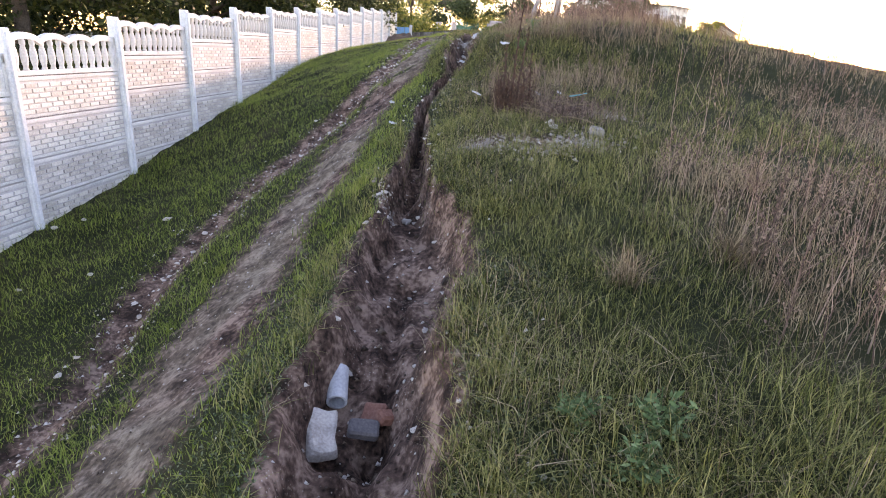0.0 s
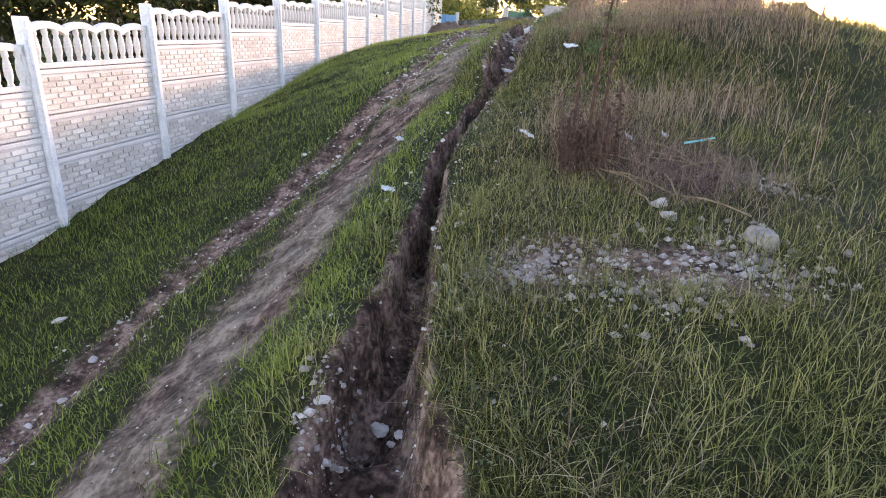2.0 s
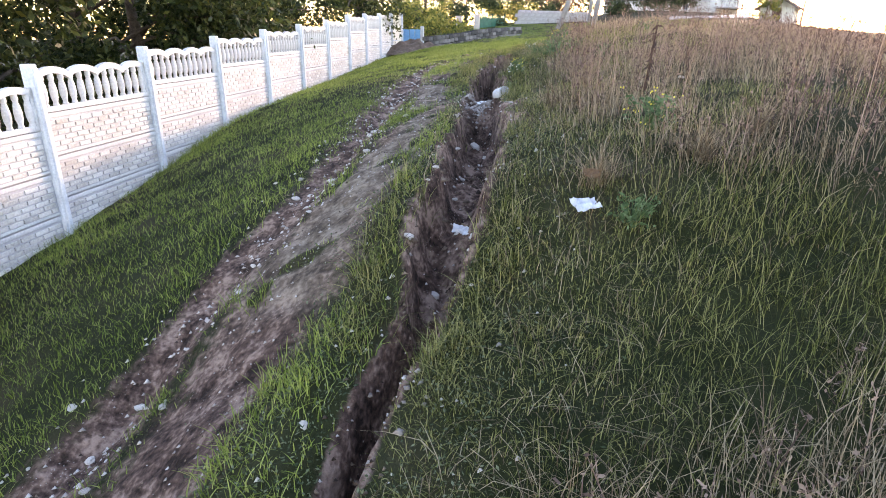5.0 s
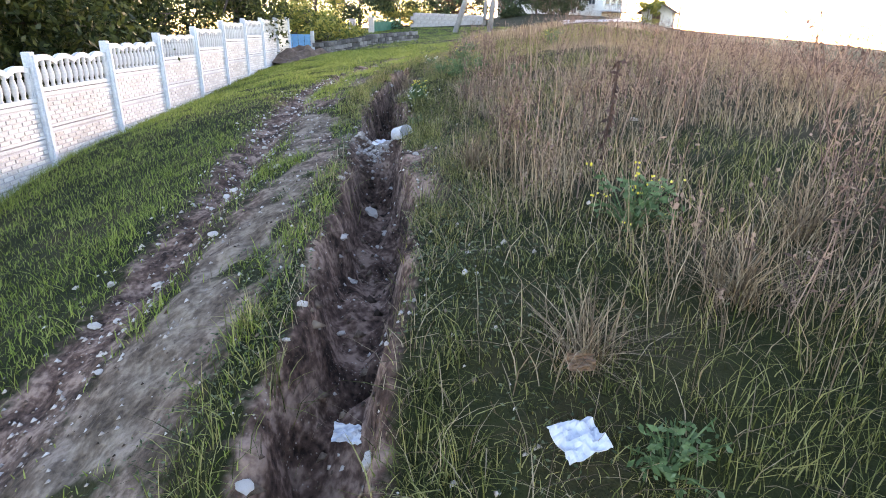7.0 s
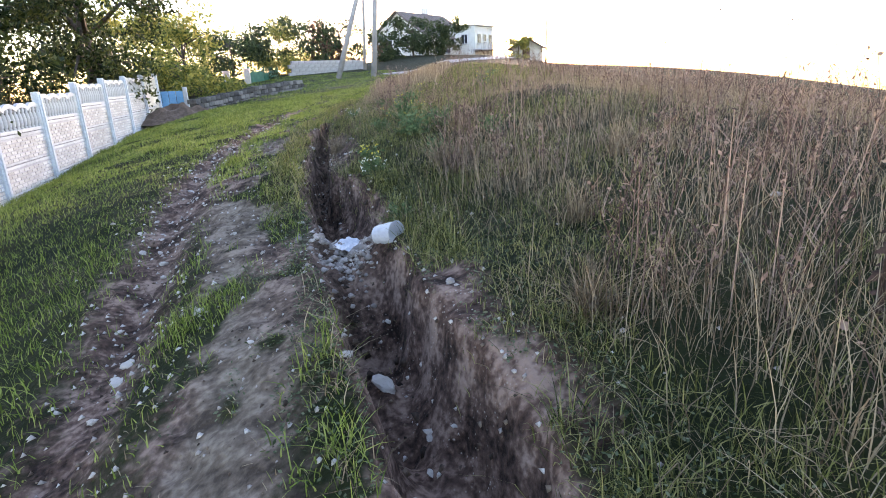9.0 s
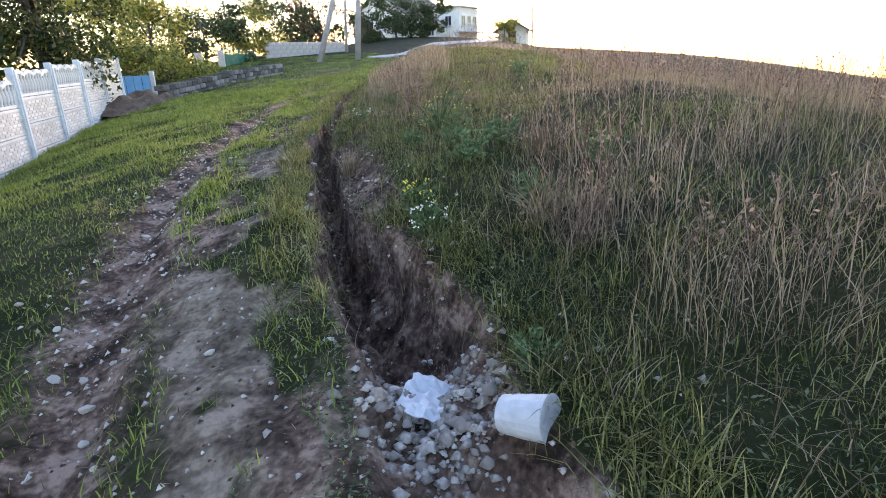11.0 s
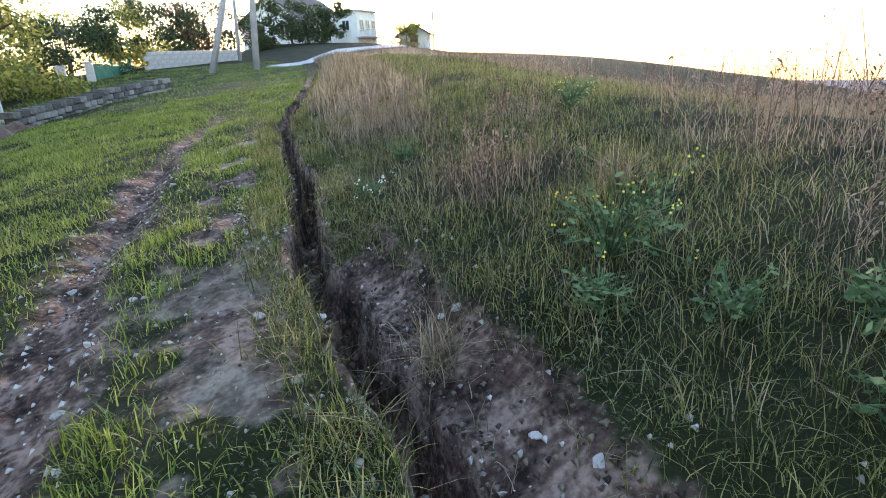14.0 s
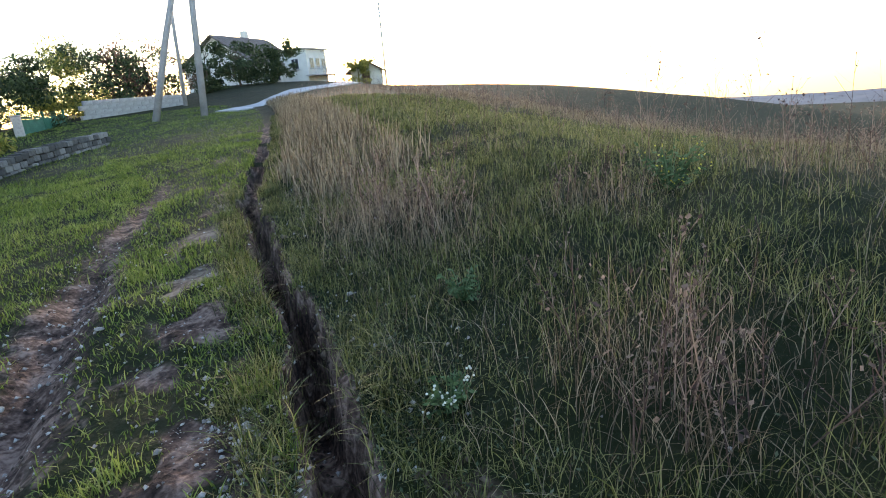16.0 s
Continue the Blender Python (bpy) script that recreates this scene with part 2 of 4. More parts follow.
def lattice(x, y, seed=0):
    """Smooth value noise, 0 to 1, for arrays."""
    xi, yi = np.floor(x), np.floor(y)
    fx, fy = x - xi, y - yi
    fx, fy = fx * fx * (3 - 2 * fx), fy * fy * (3 - 2 * fy)

    def h(a, b):
        v = np.sin(a * 127.1 + b * 311.7 + seed * 74.7) * 43758.5453
        return v - np.floor(v)

    return (h(xi, yi) * (1 - fx) + h(xi + 1, yi) * fx) * (1 - fy) + (h(xi, yi + 1) * (1 - fx) + h(xi + 1, yi + 1) * fx) * fy


def smooth_step(a, b, v):
    t = np.clip((v - a) / (b - a), 0, 1)
    return t * t * (3 - 2 * t)


# ---- lie of the land ----
def along(y, ys, vs):
    """A line through a few stations, softened."""
    return sum(np.interp(y + d, ys, vs) for d in (-0.6, -0.3, 0, 0.3, 0.6)) / 5


GULLY_Y = (-6, 1.4, 2.5, 3.6, 5.1, 6.4, 6.9, 7.7, 8.7, 9.6, 10.3, 11.3, 12.1, 13.2, 14.2, 15.2, 16.5, 17.8, 18.6, 19.8, 21.4, 24, 31, 40, 54)
GULLY_X = (1.0, 0.68, 0.66, 0.6, 0.4, 0.28, 0.2, 0.29, 0.4, 0.54, 0.58, 0.53, 0.47, 0.47, 0.46, 0.38, 0.4, 0.45, 0.6, 0.87, 1.12, 1.6, 3.75, 6.3, 9.5)
RUT_Y = (-6, 2.8, 4.5, 6, 7.5, 8.8, 9.8, 10.5, 12.7, 14.2, 16.2, 17.6, 19.6, 23.4, 31, 40, 54)
RUT_X = (-1.5, -1.75, -2.05, -2.1, -1.75, -1.4, -1.1, -0.8, -0.8, -0.87, -0.95, -0.85, -0.67, -0.05, 2.0, 4.6, 8.2)


def gully_x(y):
    return along(y, GULLY_Y, GULLY_X) + 0.025 * np.sin(y * 2.3) + 0.02 * np.sin(y * 5.1)


def rut_x(y):
    return along(y, RUT_Y, RUT_X)


def strip_x(y):
    return along(y, (-6, 2, 4, 6, 8.2, 10.5, 12, 14, 15.2, 16.5, 18, 19.2, 21.5, 31, 54), (-0.5, -0.62, -0.76, -0.7, -0.7, -0.25, -0.13, -0.22, -0.36, -0.2, -0.04, 0.12, 0.58, 2.9, 8.9))


def crown_z(y):
    return along(y, (-40, -5, 0, 2.2, 4.8, 7.0, 8.4, 9.6, 11, 13, 14.8, 16.5, 18, 20.6, 24, 33, 50, 80, 200), (-2, 1.7, 2.0, 2.1, 2.42, 2.72, 2.98, 3.58, 3.68, 3.72, 3.8, 3.95, 3.97, 4.05, 4.12, 4.4, 4.9, 6.5, 6.0))


def foot_z(y):
    return along(y, (-40, -2, 3.4, 8.2, 10.2, 12.2, 14.2, 16.2, 20.6, 26.6, 35, 48, 60, 200), (-4, 0.1, 0.58, 1.34, 1.76, 2.05, 2.27, 2.44, 2.78, 3.16, 3.65, 4.2, 5.0, 5.0))


def gully_half(y):
    w = along(y, (-6, 2.2, 3.4, 4.3, 5, 6.2, 8.4, 9.3, 10, 11.5, 13.2, 14.2, 15.3, 17, 20, 30), (0.3, 0.29, 0.31, 0.24, 0.12, 0.05, 0.06, 0.15, 0.16, 0.16, 0.19, 0.25, 0.12, 0.1, 0.085, 0.1))
    return w * (0.8 + 0.4 * lattice(y * 1.7, y * 0 + 1, 5))


def hill(d, y):
    """How the slope beside the gully lifts and then falls away into the valley."""
    lift = 0.28 + 0.45 * smooth_step(8, 13, y)
    fall = np.interp(y, (-5, 5, 12, 28, 42, 70), (0.04, 0.05, 0.17, 0.18, 0.1, 0.02))
    return lift * (1 - np.exp(-d / (0.7 + 1.6 * smooth_step(8, 13, y)))) - fall * np.clip(d - 3.2, 0, 34) - 0.14 * np.clip(d - 11, 0, 70) * (1 - smooth_step(60, 115, y))


def worn(x, y):
    """Bare soil: the gully, the wheel rut, the trodden strip and the crumbled bank."""
    g, r = gully_x(y), rut_x(y)
    n = lattice(x * 1.7, y * 1.3, 3)
    fade = 1 - smooth_step(20, 32, y)
    gully = np.exp(-((x - g) / (gully_half(y) * 1.25 + 0.03)) ** 6)
    rut = np.exp(-((x - r) / (0.17 + 0.2 * n)) ** 2) * (0.15 + 0.85 * fade) * (0.6 + 0.4 * smooth_step(0.3, 0.6, lattice(x * 1.5, y * 0.9, 19)))
    broken = smooth_step(0.3, 0.52, 0.6 * lattice(x * 2.4, y * 2.0, 8) + 0.5 * lattice(x * 6, y * 5, 18) - 0.08 * smooth_step(16, 20, y))
    broken = np.maximum(broken, 0.8 * (1 - smooth_step(8, 10, y)))
    strip = 0.95 * np.exp(-((x - strip_x(y)) / (0.29 - 0.07 * smooth_step(9, 12, y) + 0.2 * n)) ** 2) * broken * (0.08 + 0.87 * fade)
    bank = 0.95 * np.exp(-((x - g - 0.25) / 0.2) ** 4) * smooth_step(14.9, 15.5, y) * (1 - smooth_step(17.9, 18.6, y)) * (0.5 + 0.7 * lattice(x * 4, y * 3, 9))
    low_bank = 0.8 * np.exp(-((x - g - 0.3) / 0.18) ** 2) * smooth_step(10.8, 11.3, y) * (1 - smooth_step(12.2, 13, y)) * (0.4 + 0.8 * lattice(x * 4, y * 3, 29))
    tip = 1.1 * np.exp(-((x - 1.05) / 0.35) ** 2 - ((y - 5.3) / 0.25) ** 2) + 1.1 * np.exp(-((x - 1.85) / 0.45) ** 2 - ((y - 5.3) / 0.35) ** 2) + 0.9 * np.exp(-((x - 2.0) / 0.6) ** 2 - ((y - 6.6) / 0.5) ** 2)
    tip = tip * (0.45 + 0.7 * lattice(x * 3, y * 3, 17))
    return np.clip(np.maximum.reduce([gully, rut, strip, bank, low_bank, tip]), 0, 1)


def dusty(x, y):
    """Pale dry dust of the trodden strip."""
    n = lattice(x * 1.7, y * 1.3, 3)
    mid = np.exp(-((x - strip_x(y)) / (0.24 + 0.22 * n)) ** 2)
    return mid * smooth_step(0.2, 0.6, lattice(x * 2.1, y * 1.6, 8))


def ground(x, y):
    x, y = np.asarray(x, float), np.asarray(y, float)
    c, f = crown_z(y), foot_z(y)
    g, r = gully_x(y), rut_x(y)
    s = np.clip((x + 4.6) / (g - 0.3 + 4.6), 0, 1)
    left = f + (c - f) * s ** along(y, (3, 8.5, 11, 13, 16, 40), (2.4, 1.9, 1.1, 0.85, 0.5, 0.7))
    z = np.where(x < g - 0.3, left, c + hill(np.clip(x - g, 0, None), y))
    z = z - 0.06 * np.clip(-x - 5, 0, 40)
    z = z + 0.8 * np.exp(-((x - 30) / 2.6) ** 2 - ((y - 50.5) / 1.8) ** 2) + 0.7 * np.exp(-((x - 34) / 2.2) ** 2 - ((y - 49) / 1.6) ** 2)
    out = np.hypot(x, y)
    far = smooth_step(100, 300, out)
    z = z * (1 - far) + far * (-40.0 - 0.058 * np.clip(out - 300, 0, 1700) + 4 * lattice(x / 130, y / 130, 2))
    near = np.exp(-(np.hypot(x, y - 12) / 60) ** 2)
    z = z + near * (0.07 * (lattice(x * 0.9, y * 0.9, 11) - 0.5) + 0.05 * (lattice(x * 3.1, y * 3.1, 12) - 0.5) + 0.024 * (lattice(x * 9, y * 9, 13) - 0.5))
    gw = gully_half(y)
    deep = (0.24 + 0.24 * lattice(y * 0.8, y * 0 + 3, 6)) * (1 - 0.3 * smooth_step(4.8, 5.6, y) * (1 - smooth_step(8.2, 9, y))) * (1 - smooth_step(24, 42, y)) * (1 - 0.85 * np.exp(-((y - 13.4) / 0.5) ** 4)) + 0.05 * (1 - smooth_step(50, 56, y))
    cut = np.exp(-((x - g + 0.04 * (lattice(x * 0, y * 6, 26) - 0.5)) / gw) ** 6) * deep * (0.75 + 0.5 * lattice(x * 6, y * 5, 14))
    rutted = np.exp(-((x - r) / 0.2) ** 2) * (0.04 + 0.12 * lattice(y * 0.9, y * 0 + 7, 15)) * (1 - smooth_step(22, 34, y))
    slot = 0.16 * np.exp(-((x - g - 0.05 * np.sin(y * 3.7)) / 0.06) ** 2) * (1 - smooth_step(22, 30, y)) * lattice(y * 0.8, y * 0 + 2, 16)
    slump = 0.12 * np.exp(-((x - g - 0.2) / 0.2) ** 2) * smooth_step(14.9, 15.6, y) * (1 - smooth_step(17.8, 18.6, y))
    bare = np.exp(-((x - g) / (2.0 * gw)) ** 4) + 0.7 * np.exp(-((x - r) / 0.35) ** 2) + 0.4 * np.exp(-((x - strip_x(y)) / 0.3) ** 2)
    lumps = 0.06 * (lattice(x * 7, y * 6, 23) - 0.5) + 0.045 * (lattice(x * 15, y * 13, 24) - 0.5) + 0.02 * (lattice(x * 31, y * 27, 25) - 0.5)
    cut = cut + 0.1 * np.exp(-((x - 0.56) / 0.24) ** 4 - ((y - 2.12) / 0.3) ** 4)
    return z - cut - rutted - slot - slump + lumps * bare * near


def gz(x, y):
    return float(ground(x, y))


def spread(fine_lo, fine_hi, step, lo, hi, grow=1.13):
    v = list(np.arange(fine_lo, fine_hi + step / 2, step))
    s = step
    while v[-1] < hi:
        s *= grow
        v.append(v[-1] + s)
    s = step
    while v[0] > lo:
        s *= grow
        v.insert(0, v[0] - s)
    return np.array(v)


gx, gy = spread(-2.5, 2.0, 0.027, -1800, 1800), spread(1.0, 21.5, 0.036, -1800, 1800)
X, Y = np.meshgrid(gx, gy)
co = np.stack([X, Y, ground(X, Y)], -1).reshape(-1, 3)
w, h = len(gx), len(gy)
i = np.arange(w * h).reshape(h, w)
quads = np.stack([i[:-1, :-1], i[:-1, 1:], i[1:, 1:], i[1:, :-1]], -1).reshape(-1, 4)


def array_mesh(name, co, faces, mat, smooth=False):
    me = bpy.data.meshes.new(name)
    k = faces.shape[1]
    me.vertices.add(len(co))
    me.vertices.foreach_set("co", np.asarray(co, np.float32).ravel())
    me.loops.add(faces.size)
    me.loops.foreach_set("vertex_index", faces.astype(np.int32).ravel())
    me.polygons.add(len(faces))
    me.polygons.foreach_set("loop_start", np.arange(0, faces.size, k, dtype=np.int32))
    me.update(calc_edges=True)
    if smooth:
        me.polygons.foreach_set("use_smooth", np.ones(len(faces), bool))
    me.materials.append(mat)
    return me


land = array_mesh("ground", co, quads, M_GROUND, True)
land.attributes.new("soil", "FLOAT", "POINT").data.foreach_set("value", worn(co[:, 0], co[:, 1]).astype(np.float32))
land.attributes.new("dust", "FLOAT", "POINT").data.foreach_set("value", dusty(co[:, 0], co[:, 1]).astype(np.float32))
tagged(new("ground", land), "sloping eroded dirt track with worn turf and gullies", "ground", kind="structure")

# ---- fence along the lane ----
SPAN, FENCE_X, POST_Y = 2.055, -4.53, 8.2
TOPS = (2.76, 2.98, 3.2, 3.42, 3.64, 3.86, 4.04, 4.18, 4.31, 4.43, 4.56, 4.7, 4.88, 4.97, 5.04, 5.1, 5.16)
FIRST = -3


def slab_mesh(name, mat):
    """One cast slab: frame rails and raised bricks on the lane's side."""
    bm = bmesh.new()
    box(bm, (0.055, 1.95, 0.035), (0.004, 0, 0.022), 0.006)
    box(bm, (0.055, 1.95, 0.05), (0.004, 0, 0.462), 0.008)
    return put_mesh(name, bm, mat)


def relief_mesh(name, mat):
    """The raised bricks of one slab."""
    bm = bmesh.new()
    rng = random.Random(4)
    for row in range(6):
        y = -0.955 - (0.1 if row % 2 else 0)
        while y < 0.95:
            a, b = max(y, -0.955), min(y + 0.2, 0.955)
            if b - a > 0.04:
                box(bm, (0.02 + rng.uniform(-0.004, 0.005), b - a - 0.022, 0.046), (0.024, (a + b) / 2, 0.075 + row * 0.062), 0.004)
            y += 0.2
    return put_mesh(name, bm, mat)


def crest_mesh(name, mat):
    """Scalloped top rail with four arches."""
    bm = bmesh.new()
    n = 48
    top, low = [], []
    for k in range(n + 1):
        y = -0.975 + 1.95 * k / n
        up = 0.43 + 0.07 * abs(math.sin(k / n * math.pi * 4)) ** 0.7
        top.append((y, up))
        low.append((y, up - 0.075))
    v = {}
    for side in (0, 1):
        for j, line in enumerate((top, low)):
            for k, (y, z) in enumerate(line):
                v[side, j, k] = bm.verts.new((0.03 if side else -0.03, y, z))
    for k in range(n):
        bm.faces.new((v[0, 0, k], v[0, 0, k + 1], v[1, 0, k + 1], v[1, 0, k]))
        bm.faces.new((v[0, 1, k], v[1, 1, k], v[1, 1, k + 1], v[0, 1, k + 1]))
        for side in (0, 1):
            bm.faces.new((v[side, 0, k], v[side, 1, k], v[side, 1, k + 1], v[side, 0, k + 1]))
    for k in (0, n):
        bm.faces.new((v[0, 0, k], v[1, 0, k], v[1, 1, k], v[0, 1, k]))
    return put_mesh(name, bm, mat)


def baluster_mesh(name, mat):
    bm = bmesh.new()
    prof = ((0.02, 0.024), (0.06, 0.03), (0.09, 0.022), (0.15, 0.034), (0.22, 0.037), (0.29, 0.03), (0.33, 0.021), (0.36, 0.029), (0.44, 0.025))
    tube(bm, [(0, 0, z) for z, _ in prof], [r * 1.15 for _, r in prof], 8)
    return put_mesh(name, bm, mat, True)


def bay_meshes(mat):
    return (slab_mesh("slab", mat), relief_mesh("brick_relief", M_RELIEF if mat is M_CONC else mat), put_mesh("backing", boxed((0.035, 1.95, 0.49), (0, 0, 0.245)), M_JOINT if mat is M_CONC else mat)), crest_mesh("crest_rail", mat), baluster_mesh("baluster", mat), put_mesh("bottom_rail", boxed((0.06, 1.95, 0.06), (0, 0, 0.03), 0.008), mat)


def fence_bay(y, top, meshes, label):
    bay = empty("fence_bay", pose(FENCE_X, y, top - 2.02), label, "fence bay", "bays of the lane fence")
    slab, crest, bal, rail = meshes
    for k in range(-1, 3):
        for nm, me in zip(("slab_rail", "brick_relief", "backing"), slab):
            part(nm, me, None, bay).location.z = 0.5 * k
    part("bottom_rail", rail, None, bay).location.z = 1.5
    part("crest_rail", crest, None, bay).location.z = 1.5
    for k in range(13):
        part("baluster", bal, None, bay).location = (0, -0.9 + 0.15 * k, 1.51)
    for k in (-1, 1):
        part("end_stile", boxed((0.06, 0.05, 0.44), (0, 0.95 * k, 1.76), 0.006), slab[0].materials[0], bay)
    return bay


WHITE_BAY, CREAM_BAY = bay_meshes(M_CONC), bay_meshes(M_BEIGE)
POST = put_mesh("fence_post", box(boxed((0.13, 0.11, 2.75), (0, 0, -1.375), 0.012), (0.05, 0.06, 2.7), (0.07, 0, -1.39), 0.006), M_POST)
for k, top in enumerate(TOPS):
    n = FIRST + k
    y = POST_Y + SPAN * (n - 1)
    p = new("fence_post", POST)
    p.location = (FENCE_X, y, top + 0.02)
    tagged(p, "pale blue-white weathered concrete fence post in the turf", "fence post", "posts of the lane fence")
    if k < len(TOPS) - 1:
        cream = n >= 12
        fence_bay(y + SPAN / 2, top, CREAM_BAY if cream else WHITE_BAY, "cream painted concrete fence bay with baluster top" if cream else "whitewashed brick-pattern concrete fence bay with scalloped baluster top")


# ---- grass and weeds ----
rs = np.random.RandomState(7)


def blade_field(name, x, y, high, wide, lean, mat, label, category, base=None):
    """Bowed tapering blades, one mesh; high, wide, lean: arrays or numbers."""
    n = len(x)
    z = (ground(x, y) if base is None else base) - 0.015
    a = rs.uniform(0, math.tau, n)
    high = np.broadcast_to(high, n)
    lean = np.clip(np.broadcast_to(lean, n) * rs.uniform(0.1, 1.5, n), 0, 1.6)
    wide = np.broadcast_to(wide, n) * rs.uniform(0.6, 1.3, n)
    dx, dy = np.cos(a), np.sin(a)
    turn = a + math.pi / 2 + rs.normal(0, 0.6, n)
    foot = np.stack([x, y, z], -1)
    side = np.stack([np.cos(turn), np.sin(turn), 0 * x], -1) * wide[:, None] / 2

    def at(f):
        bow = lean * f ** 1.8
        return foot + np.stack([dx * bow * high * 0.8, dy * bow * high * 0.8, high * f * (1 - 0.32 * lean * f)], -1)

    p, q = at(0.4), at(0.75)
    co = np.stack([foot - side, foot + side, p + side * 0.9, p - side * 0.9, q + side * 0.6, q - side * 0.6, at(1.0)], 1).reshape(-1, 3)
    b = np.arange(n)[:, None] * 7
    tri = np.concatenate([b + [0, 1, 2], b + [0, 2, 3], b + [3, 2, 4], b + [3, 4, 5], b + [5, 4, 6]], 1).reshape(-1, 3)
    ob = new(name, array_mesh(name, co, tri, mat))
    return tagged(ob, label, category, kind="stuff")


def twig_field(name, x, y, high, twigs, mat, label, wide=0.0035):
    """Thin branching weeds: a stem, side twigs and small seed heads, one mesh."""
    n = len(x)
    z = ground(x, y) - 0.02
    a, tilt = rs.uniform(0, math.tau, n), np.abs(rs.normal(0, 0.22, n))
    d = np.stack([np.cos(a) * tilt, np.sin(a) * tilt, np.ones(n)], -1)
    foot = np.stack([x, y, z], -1)
    starts, ends, widths = [foot], [foot + d * high[:, None]], [np.full(n, wide)]
    seeds = []
    for k in range(twigs):
        f = rs.uniform(0.3, 0.95, n)
        b = rs.uniform(0, math.tau, n)
        out = high * rs.uniform(0.12, 0.32, n) * (1.25 - f)
        p = foot + d * (high * f)[:, None]
        q = p + np.stack([np.cos(b) * out, np.sin(b) * out, out * rs.uniform(0.6, 1.6, n)], -1)
        starts.append(p), ends.append(q), widths.append(np.full(n, wide * 0.6))
        seeds.append(q)
        seeds.append(p + (q - p) * 0.6)
    p, q, w = np.concatenate(starts), np.concatenate(ends), np.concatenate(widths)
    t = rs.uniform(0, math.tau, len(p))
    s = np.stack([np.cos(t), np.sin(t), 0 * t], -1) * w[:, None]
    stems = np.stack([p - s, p + s, q + s * 0.4, q - s * 0.4], 1)
    c = np.concatenate(seeds + [ends[0]])
    u = rs.normal(0, 1, c.shape) * 0.0055
    v = rs.normal(0, 1, c.shape) * 0.0042
    heads = np.stack([c - u, c + v, c + u, c - v], 1)
    co = np.concatenate([stems, heads]).reshape(-1, 3)
    ob = new(name, array_mesh(name, co, np.arange(len(co)).reshape(-1, 4), mat))
    return tagged(ob, label, "weeds", kind="stuff")


def leaf_mat(name, x, y, up, size, mat, label):
    """Low creeping leaves, one mesh."""
    n = len(x)
    c = np.stack([x, y, ground(x, y) + rs.uniform(0.004, 1, n) ** 1.5 * up], -1)
    u = rs.normal(0, 1, (n, 3)) * (1, 1, 0.45)
    u /= np.linalg.norm(u, axis=1)[:, None]
    v = np.cross(u, rs.normal(0, 0.5, (n, 3)) + (0, 0, 1))
    v /= np.linalg.norm(v, axis=1)[:, None]
    k = size * rs.uniform(0.5, 1.4, (n, 1))
    co = np.stack([c - u * k, c + v * k * 0.45, c + u * k, c - v * k * 0.45], 1).reshape(-1, 3)
    ob = new(name, array_mesh(name, co, np.arange(len(co)).reshape(-1, 4), mat))
    return tagged(ob, label, "weeds", kind="stuff")


DRY = ((1.6, 17.9, 0.6, 0.5), (2.0, 20.7, 0.55, 1.1), (3.0, 19.6, 0.5, 0.5), (3.3, 17.0, 0.9, 1.2), (4.6, 16.0, 1.4, 3.5), (2.3, 12.0, 0.7, 0.7), (1.5, 11.4, 0.4, 0.5), (3.4, 12.5, 1.4, 1.5), (3.0, 9.9, 1.0, 0.8), (1.9, 9.8, 0.3, 0.35), (1.5, 7.3, 0.5, 0.6), (2.9, 2.9, 0.4, 1.2), (3.7, 3.6, 0.8, 1.3), (2.9, 4.3, 0.6, 0.6), (2.4, 7.9, 0.8, 0.5), (1.6, 14.2, 0.35, 0.35), (2.6, 14.6, 0.6, 0.5), (1.7, 10.7, 0.4, 0.3), (2.0, 15.9, 0.35, 0.3), (1.9, 14.9, 0.5, 0.4), (1.55, 13.3, 0.4, 0.4))


def dryness(x, y):
    """0 in fresh green grass, 1 in the withered stands."""
    k = smooth_step(18, 23, y)
    v = 0.75 * smooth_step(3.0 + 2.2 * k, 6.0 + 3.5 * k, x - gully_x(y)) * (0.55 + 0.9 * lattice(x * 0.35, y * 0.3, 45))
    for cx, cy, rx, ry in DRY:
        v = np.maximum(v, np.exp(-(((x - cx) / rx) ** 2 + ((y - cy) / ry) ** 2)))
    v = v * (1 - 0.8 * np.exp(-((x - 3.6) / 1.1) ** 2 - ((y - 21.8) / 1.6) ** 2))
    return v + 0.4 * (lattice(x * 1.1, y * 0.9, 41) - 0.38)


def scatter(n, x0, x1, y0, y1, near=7.0):
    """Places that thin out away from the walked line."""
    y = y0 + (y1 - y0) * rs.uniform(0, 1, n) ** 1.25
    x = rs.uniform(x0, x1, n)
    return x, y


def tufts(x, y, per, size):
    n = len(x)
    k = rs.poisson(per, n)
    i = np.repeat(np.arange(n), k)
    return x[i] + rs.normal(0, size, len(i)), y[i] + rs.normal(0, size, len(i)), i


# lawn between fence and track
x, y = scatter(175000, -4.45, 0.8, 0.8, 33)
x2, y2 = scatter(52000, -5, 8, 25, 58)
x3, y3 = scatter(36000, 0.3, 4.5, 17, 34)
x, y = np.r_[x, x2, x3], np.r_[y, y2, y3]
keep = (x < gully_x(y) - 0.1) & (worn(x, y) < rs.uniform(0.1, 0.6, len(x))) & (lattice(x * 0.8, y * 0.8, 21) + 0.5 * lattice(x * 3, y * 3, 20) + rs.uniform(0, 0.8, len(x)) > 0.62)
x, y = x[keep], y[keep]
size = (0.04 + 0.07 * lattice(x * 1.4, y * 1.4, 22)) * (0.6 + 0.8 * rs.uniform(0, 1, len(x))) * (1 + 0.35 * smooth_step(-3.4, -4.4, x))
